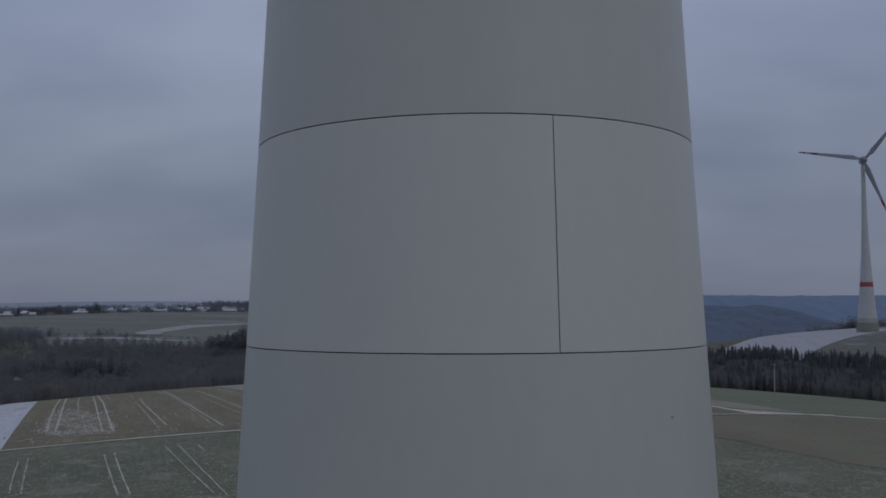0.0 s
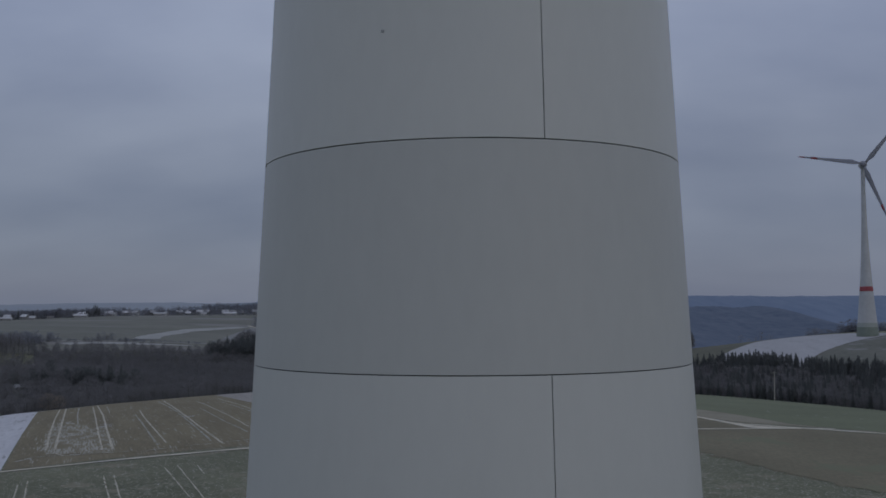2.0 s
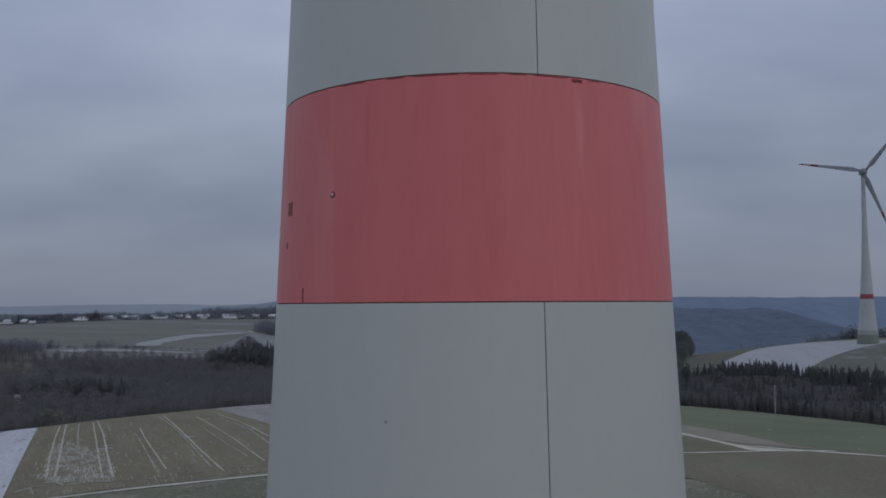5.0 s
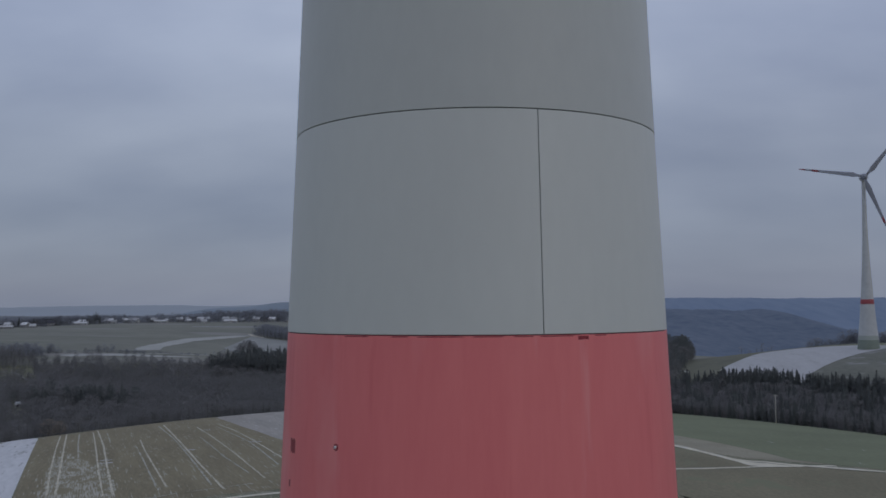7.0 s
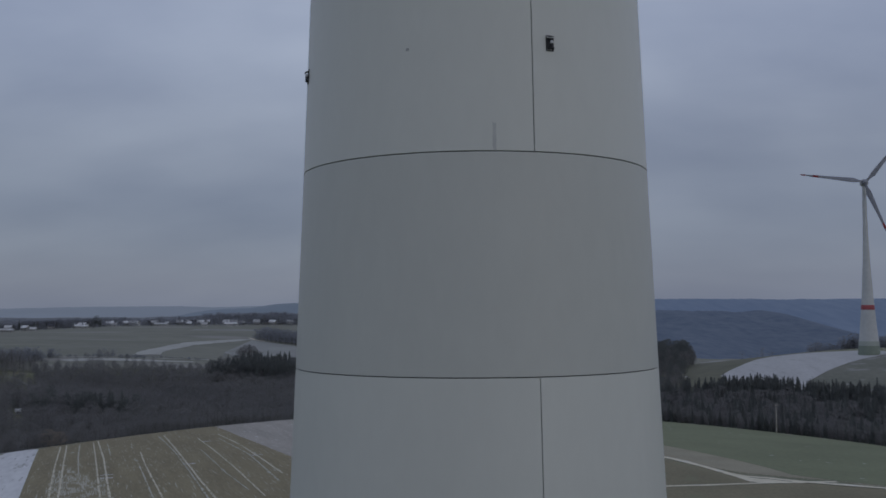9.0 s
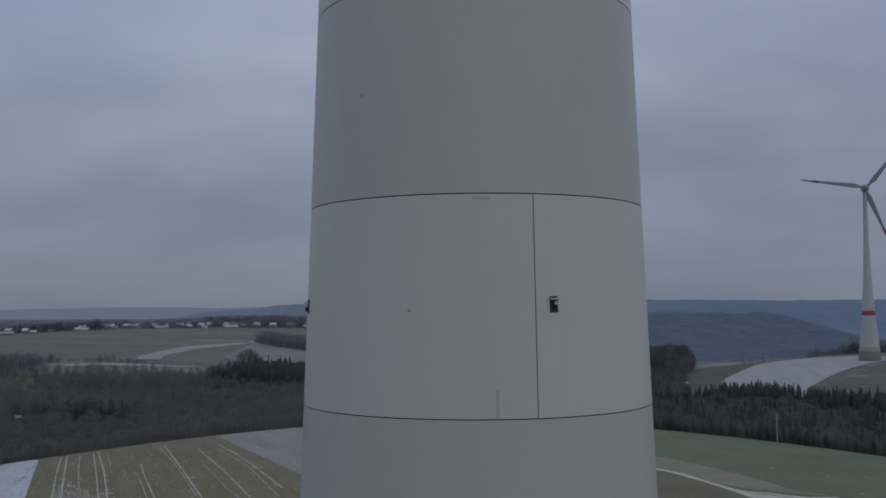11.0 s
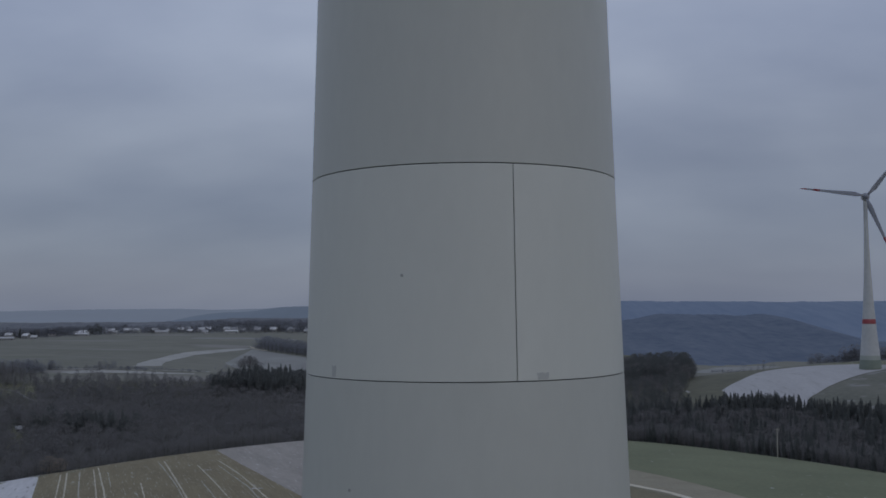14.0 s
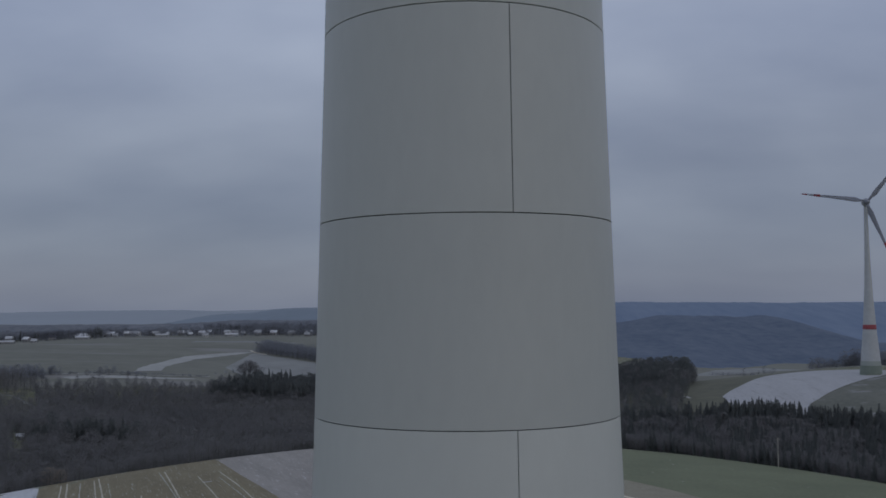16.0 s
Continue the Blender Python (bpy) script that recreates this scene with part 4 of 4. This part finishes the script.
scatter(W_LEFT, -520, -60, 380, 640, 6.8, lambda x, y: x < -0.135 * (y + 20) and beyond(x, y) > 9 and x > -0.62 * y - 60 and not clearing(x, y), conifers_west,
        lambda x, y: (0.55 + 0.4 * ease(9, 60, beyond(x, y))) * 1.0)
scatter(W_LEFT, -560, 30, 640, 870, 7.3, lambda x, y: x > -0.62 * y - 30 and x < -0.135 * (y + 20) and y < 874 + 5 * math.sin(x / 30) - 14 * ease(-415, -385, x) * (1 - ease(-240, -215, x)) and not by_lane(x, y), conifers_west,
        lambda x, y: (0.97 - 0.4 * ease(760, 850, y) * ease(-425, -400, x) * (1 - ease(-245, -225, x))) * (0.75 if x < -0.462 * (y + 20) and y < 845 else 1.0))
scatter(W_LEFT, -130, 40, 640, 870, 10, lambda x, y: x > -0.135 * (y + 20), lambda x, y: "light", lambda x, y: 1.0)
scatter(W_LEFT, -228, -90, 790, 850, 4.6, lambda x, y: x > -227 + 0.3 * (y - 782), lambda x, y: "pine" if rng.random() < 0.6 else "spruce", lambda x, y: 1.08)
def far_edge(x):
    """Where the spruce wood ends towards the turbine hill."""
    return 626 - 0.6 * max(0, x - 195)


def right_kind(x, y):
    """Spruces stand along the wood's far edge and in its eastern part, leafless trees on the slope before them."""
    deep = far_edge(x) - y
    share = 0.95 if deep < 24 else 0.22 + 0.45 * float(ease(190, 235, x)) + 0.3 * float(noise.noise((x / 22, y / 22, 4)))
    return "spruce" if rng.random() < share else "bare"


scatter(W_RIGHT, 55, 330, 410, 640, 4.7, lambda x, y: beyond(x, y) > 8 and y < far_edge(x) and x < 0.5 * y + 30, right_kind, lambda x, y: (0.6 + 0.4 * ease(8, 70, beyond(x, y))) * (1 + 0.12 * ease(560, 600, y) * (1 - ease(175, 205, x))))
scatter(W_RIGHT, 150, 318, 540, 630, 3.1, lambda x, y: 0 < far_edge(x) - y < 13, lambda x, y: "spruce", lambda x, y: 1.1 - 0.22 * ease(180, 240, x))


def copse_edge(x, y):
    """How far a place lies inside the copse's eastern edge."""
    return 0.2225 * (y + 20) + 2.5 * math.sin(y / 17) - x


scatter(W_CLUMP, 60, 225, 622, 832, 8.0, lambda x, y: copse_edge(x, y) > 9 and (y > 700 or x < 150), lambda x, y: "bare" if rng.random() < 0.6 else "pine", lambda x, y: 0.78)
scatter(W_CLUMP, 60, 225, 832, 968, 6.4, lambda x, y: copse_edge(x, y) > 1.5, lambda x, y: "pine" if rng.random() < 0.55 else "bare",
        lambda x, y: (1.12 + 0.2 * ease(850, 950, y)) * (0.66 + 0.34 * ease(1, 9, copse_edge(x, y))) * (1 - 0.22 * (1 - ease(110, 165, x))))
scatter(W_FAR, -280, -60, 1000, 1290, 5.5, lambda x, y: 0 < y - (1198 - 1.15 * (x + 278)) < 62, lambda x, y: "light", lambda x, y: 0.85)


def hedge(x0, y0, x1, y1, n, lo, hi, kinds=("light",)):
    for i in range(n):
        u = (i + rng.random()) / n
        W_FAR.append((rng.choice(kinds), x0 + (x1 - x0) * u + rng.uniform(-3, 3), y0 + (y1 - y0) * u + rng.uniform(-3, 3), rng.uniform(lo, hi), rng.uniform(0, 6.28), rng.randrange(20)))


def skyline(x):
    """How the trees' height wanders along the village."""
    return 1 + 0.55 * noise.noise((x / 34, 3.1, 0)) + 0.2 * noise.noise((x / 11, 8.2, 0))


hedge(-540, 922, -405, 912, 150, 0.35, 0.75)
hedge(-540, 905, -412, 890, 130, 0.4, 0.75)
hedge(-400, 916, -265, 922, 130, 0.1, 0.3)
hedge(-372, 914, -352, 912, 14, 0.3, 0.6)
hedge(-345, 910, -318, 909, 40, 0.2, 0.36)
hedge(-262, 938, -225, 1010, 10, 0.3, 0.5)
hedge(358, 1492, 520, 1575, 90, 0.2, 0.5)
hedge(250, 900, 275, 890, 8, 0.3, 0.6)
# the trees that stand in and behind the village
scatter(W_FAR, -345, -60, 1478, 1600, 8.5, lambda x, y: noise.noise((x / 30, y / 30, 2)) > -0.25, lambda x, y: "light", lambda x, y: 0.98 * skyline(x))
scatter(W_FAR, -770, -345, 1455, 1590, 11, lambda x, y: noise.noise((x / 42, y / 42, 6)) > -0.02 and y > 1520 - 0.35 * (x + 770), lambda x, y: "light", lambda x, y: 0.82 * skyline(x))
scatter(W_FAR, -790, -640, 1440, 1530, 9, lambda x, y: True, lambda x, y: "light", lambda x, y: 0.85 * skyline(x))
hedge(-780, 1440, -560, 1540, 190, 0.5, 1.0)
hedge(-760, 1470, -620, 1560, 60, 0.5, 0.95)
hedge(-720, 1395, -570, 1450, 50, 0.2, 0.5)
hedge(-700, 1400, -560, 1440, 34, 0.3, 0.75, ("light", "light", "light", "spruce"))
hedge(-560, 1545, -250, 1530, 260, 0.3, 0.7)
hedge(-560, 1520, -250, 1500, 120, 0.2, 0.5)
hedge(-560, 1475, -380, 1478, 60, 0.25, 0.6)
hedge(-692, 1440, -634, 1452, 70, 0.6, 1.0)
hedge(-660, 1385, -540, 1440, 40, 0.2, 0.5)
hedge(-540, 1440, -260, 1440, 60, 0.12, 0.42)
hedge(-460, 1600, -120, 1560, 240, 0.9, 1.3)
hedge(-420, 1560, -120, 1540, 220, 0.75, 1.2)
hedge(-400, 1480, -120, 1480, 60, 0.25, 0.6)
hedge(345, 1000, 470, 1080, 90, 0.5, 1.0)
hedge(385, 1010, 470, 1050, 90, 0.8, 1.5)
hedge(560, 900, 700, 1100, 40, 0.6, 1.0)
for x, y, c in ((-266, 573, 8), (-241, 573, 8), (-221, 567, 7)):
    for i in range(9):
        W_LEFT.append((rng.choice(["spruce", "pine", "pine"]), x + rng.gauss(0, c), y + rng.gauss(0, c), rng.uniform(0.75, 1.2), rng.uniform(0, 6.28), rng.randrange(20)))
wood("valley_wood", W_LEFT, "dark leafless winter wood in the valley")
wood("spruce_wood", W_RIGHT, "dense dark spruce wood beyond the green field")
wood("hill_copse", W_CLUMP, "tall dark copse on the next hill")
wood("far_trees", W_FAR, "hazy grey leafless trees and hedges among far fields", hazed_far_twigs)

# single trees along the edges of the woods
for i in range(150):
    x = rng.uniform(-238, 20)
    plant("bare", rng.randrange(5), x, 530 - 0.004 * x * x + rng.uniform(4, 16), rng.uniform(0.35, 0.62), rng.uniform(0, 360))
for i in range(75):
    x = rng.uniform(60, 218)
    plant(rng.choice(["spruce", "spruce", "bare"]), rng.randrange(4), x, 530 - 0.004 * x * x + rng.uniform(4, 14), rng.uniform(0.35, 0.6), rng.uniform(0, 360))
for i in range(85):
    x = 160 + 155 * (i + rng.random()) / 85
    plant("spruce", rng.randrange(6), x, 624 + rng.uniform(-4, 4) - 0.6 * max(0, x - 195), rng.uniform(0.9, 1.0) * (1.2 - 0.24 * float(ease(180, 240, x))), rng.uniform(0, 360))
for x, y, s, k in ((-588, 1462, 0.95, "spruce"), (-585, 1463, 0.9, "spruce"), (-591, 1463, 0.86, "spruce"), (-586, 1460, 0.85, "spruce"), (-582, 1462, 0.72, "spruce"), (-594, 1462, 0.7, "spruce"), (-690, 1424, 0.85, "spruce"), (-687, 1426, 0.7, "spruce"), (-693, 1427, 0.66, "spruce"), (-662, 1420, 0.8, "bare"), *((-234 + u + rng.uniform(-1.5, 1.5), 972 + rng.uniform(-9, 9), 0.86 - 0.03 * abs(u), "bare") for u in (-13, -10, -8, -6, -5, -3, -2, -1, 0, 1, 2, 4, 6, 7, 9, 12)),
                   (-360, 896, 0.65, "bare"), (-352, 897, 0.5, "bare"), (-372, 895, 0.5, "bare"), (-332, 893, 0.4, "bare"), (-193, 420, 0.6, "bare"), (-186, 426, 0.5, "bare")):
    plant(k, rng.randrange(4), x, y, s, rng.uniform(0, 360))


# two pale brown trees below the brow of the stubble field
brow_twigs = material("pale_brown_twigs", (0.4, 0.35, 0.3), (0.32, 0.28, 0.24), 0.05, fine=6, bump=0, mottle=0.3, by_island=0.08, thin=0.5)
for x, y, tall, wide, seed in ((-185, 397, 8.6, 4.3, 51), (-181, 398.5, 6.6, 3.2, 52)):
    bush = tagged(new("bare_tree"), "small leafless pale brown tree at the field brow", "tree", group="brow trees")
    (tv, tf), (cv, cf) = bare_tree_arrays(seed, tall, wide, 330, 7, 0.8)
    part("stem", mesh("stem", tv, tf, bark), bush)
    part("crown", mesh("crown", cv, cf, brow_twigs), bush)
    bush.matrix_basis = pose(x, y, float(height(x, y)) - 0.3)


# ---- houses ----
def house_model(w, d, h, pitch, roof_mat, label, kind="house"):
    house = tagged(new(kind), label, "house", group="village houses")
    part("wall", from_bm("wall", box_bm(w, d, h + 0.6, 0.0, -0.6), render_wall), house)
    o, rise = 0.5, d / 2 * math.tan(radians(pitch))
    verts = []
    for x in (-w / 2 - o, w / 2 + o):
        for lift in (0.0, 0.25):
            verts += [(x, -d / 2 - o, h - o * rise / (d / 2) + lift), (x, 0, h + rise + lift), (x, d / 2 + o, h - o * rise / (d / 2) + lift)]
    faces = [(3, 9, 10, 4), (4, 10, 11, 5), (0, 1, 7, 6), (1, 2, 8, 7), (0, 3, 4, 1), (1, 4, 5, 2), (6, 7, 10, 9), (7, 8, 11, 10), (0, 6, 9, 3), (2, 5, 11, 8)]
    roof = part("roof", mesh("roof", verts, faces, roof_mat), house)
    gv = [(x, y, z) for x in (-w / 2 + 0.01, w / 2 - 0.01) for y, z in ((-d / 2, h), (d / 2, h), (0, h + rise))]
    part("gable", mesh("gable", gv, [(0, 2, 1), (3, 4, 5), (0, 3, 5, 2), (1, 2, 5, 4)], render_wall), house)
    if w < 16:
        part("chimney", from_bm("chimney", box_bm(0.6, 0.6, rise * 0.5 + 1.2, 0.03, 0), slate), roof, at=pose(w * 0.2, d * 0.12, h + rise * 0.55))
    pane = from_bm("window", box_bm(1.2, 0.08, 1.3, 0.02, 0), pane_dark)
    for i in range(max(2, int(w / 3.5))):
        x = -w / 2 + w * (i + 0.5) / max(2, int(w / 3.5))
        for lvl in (0.9, 3.6)[: 1 if h < 4.5 else 2]:
            part("window", pane, house, at=pose(x, -d / 2 - 0.02, lvl))
    return house


HOUSES = [house_model(10, 8, 4.8, 38, snow_roof, "rendered village house with a snow-dusted roof"),
          house_model(10, 8, 4.8, 40, slate, "rendered village house with a dark slate roof"),
          house_model(19, 10, 3.4, 17, snow_roof, "long low farm shed with a snowy roof"),
          house_model(8, 7, 3.2, 36, snow_roof, "small cottage with a snow-dusted roof")]
HOUSE_USED = set()


def put_house(model, x, y, spin):
    m = pose(x, y, float(height(x, y)) + 0.1, 0, 0, spin)
    if model not in HOUSE_USED:
        HOUSE_USED.add(model)
        HOUSES[model].matrix_basis = m
    else:
        copy_thing(HOUSES[model], m)


for model, x, y, spin in ((2, -662, 1325, 12), (0, -655, 1370, -20), (3, -632, 1345, 5), (1, -640, 1420, 30), (0, -600, 1440, 10), (2, -590, 1412, 5), (1, -607, 1470, -15),
                          (0, -580, 1500, 20), (3, -562, 1470, 0), (0, -556, 1505, 10), (0, -535, 1490, -12), (1, -520, 1512, 14), (3, -505, 1495, 0), (2, -482, 1450, 6), (0, -468, 1500, 18),
                          (1, -448, 1510, -10), (0, -430, 1520, 8), (3, -412, 1440, 15), (0, -395, 1505, -8), (2, -376, 1458, 5), (0, -350, 1520, 12), (1, -330, 1500, -5), (0, -290, 1490, 10),
                          (3, -262, 1470, 0), *((i % 2 * 3, -690 + 19 * i + rng.uniform(-9, 9), 1470 + 4 * (i % 5) + rng.uniform(0, 60), rng.uniform(-40, 40)) for i in range(23)), (0, -610, 1520, 0), (1, -690, 1460, 20), (0, -715, 1440, 0)):
    put_house(model, x, y, spin)
low_house = house_model(6, 4.5, 2.3, 32, snow_roof, "small low house with a snowy roof, among valley trees")
low_house.matrix_basis = pose(-300, 612, float(height(-300, 612)) + 0.1, 0, 0, 20)
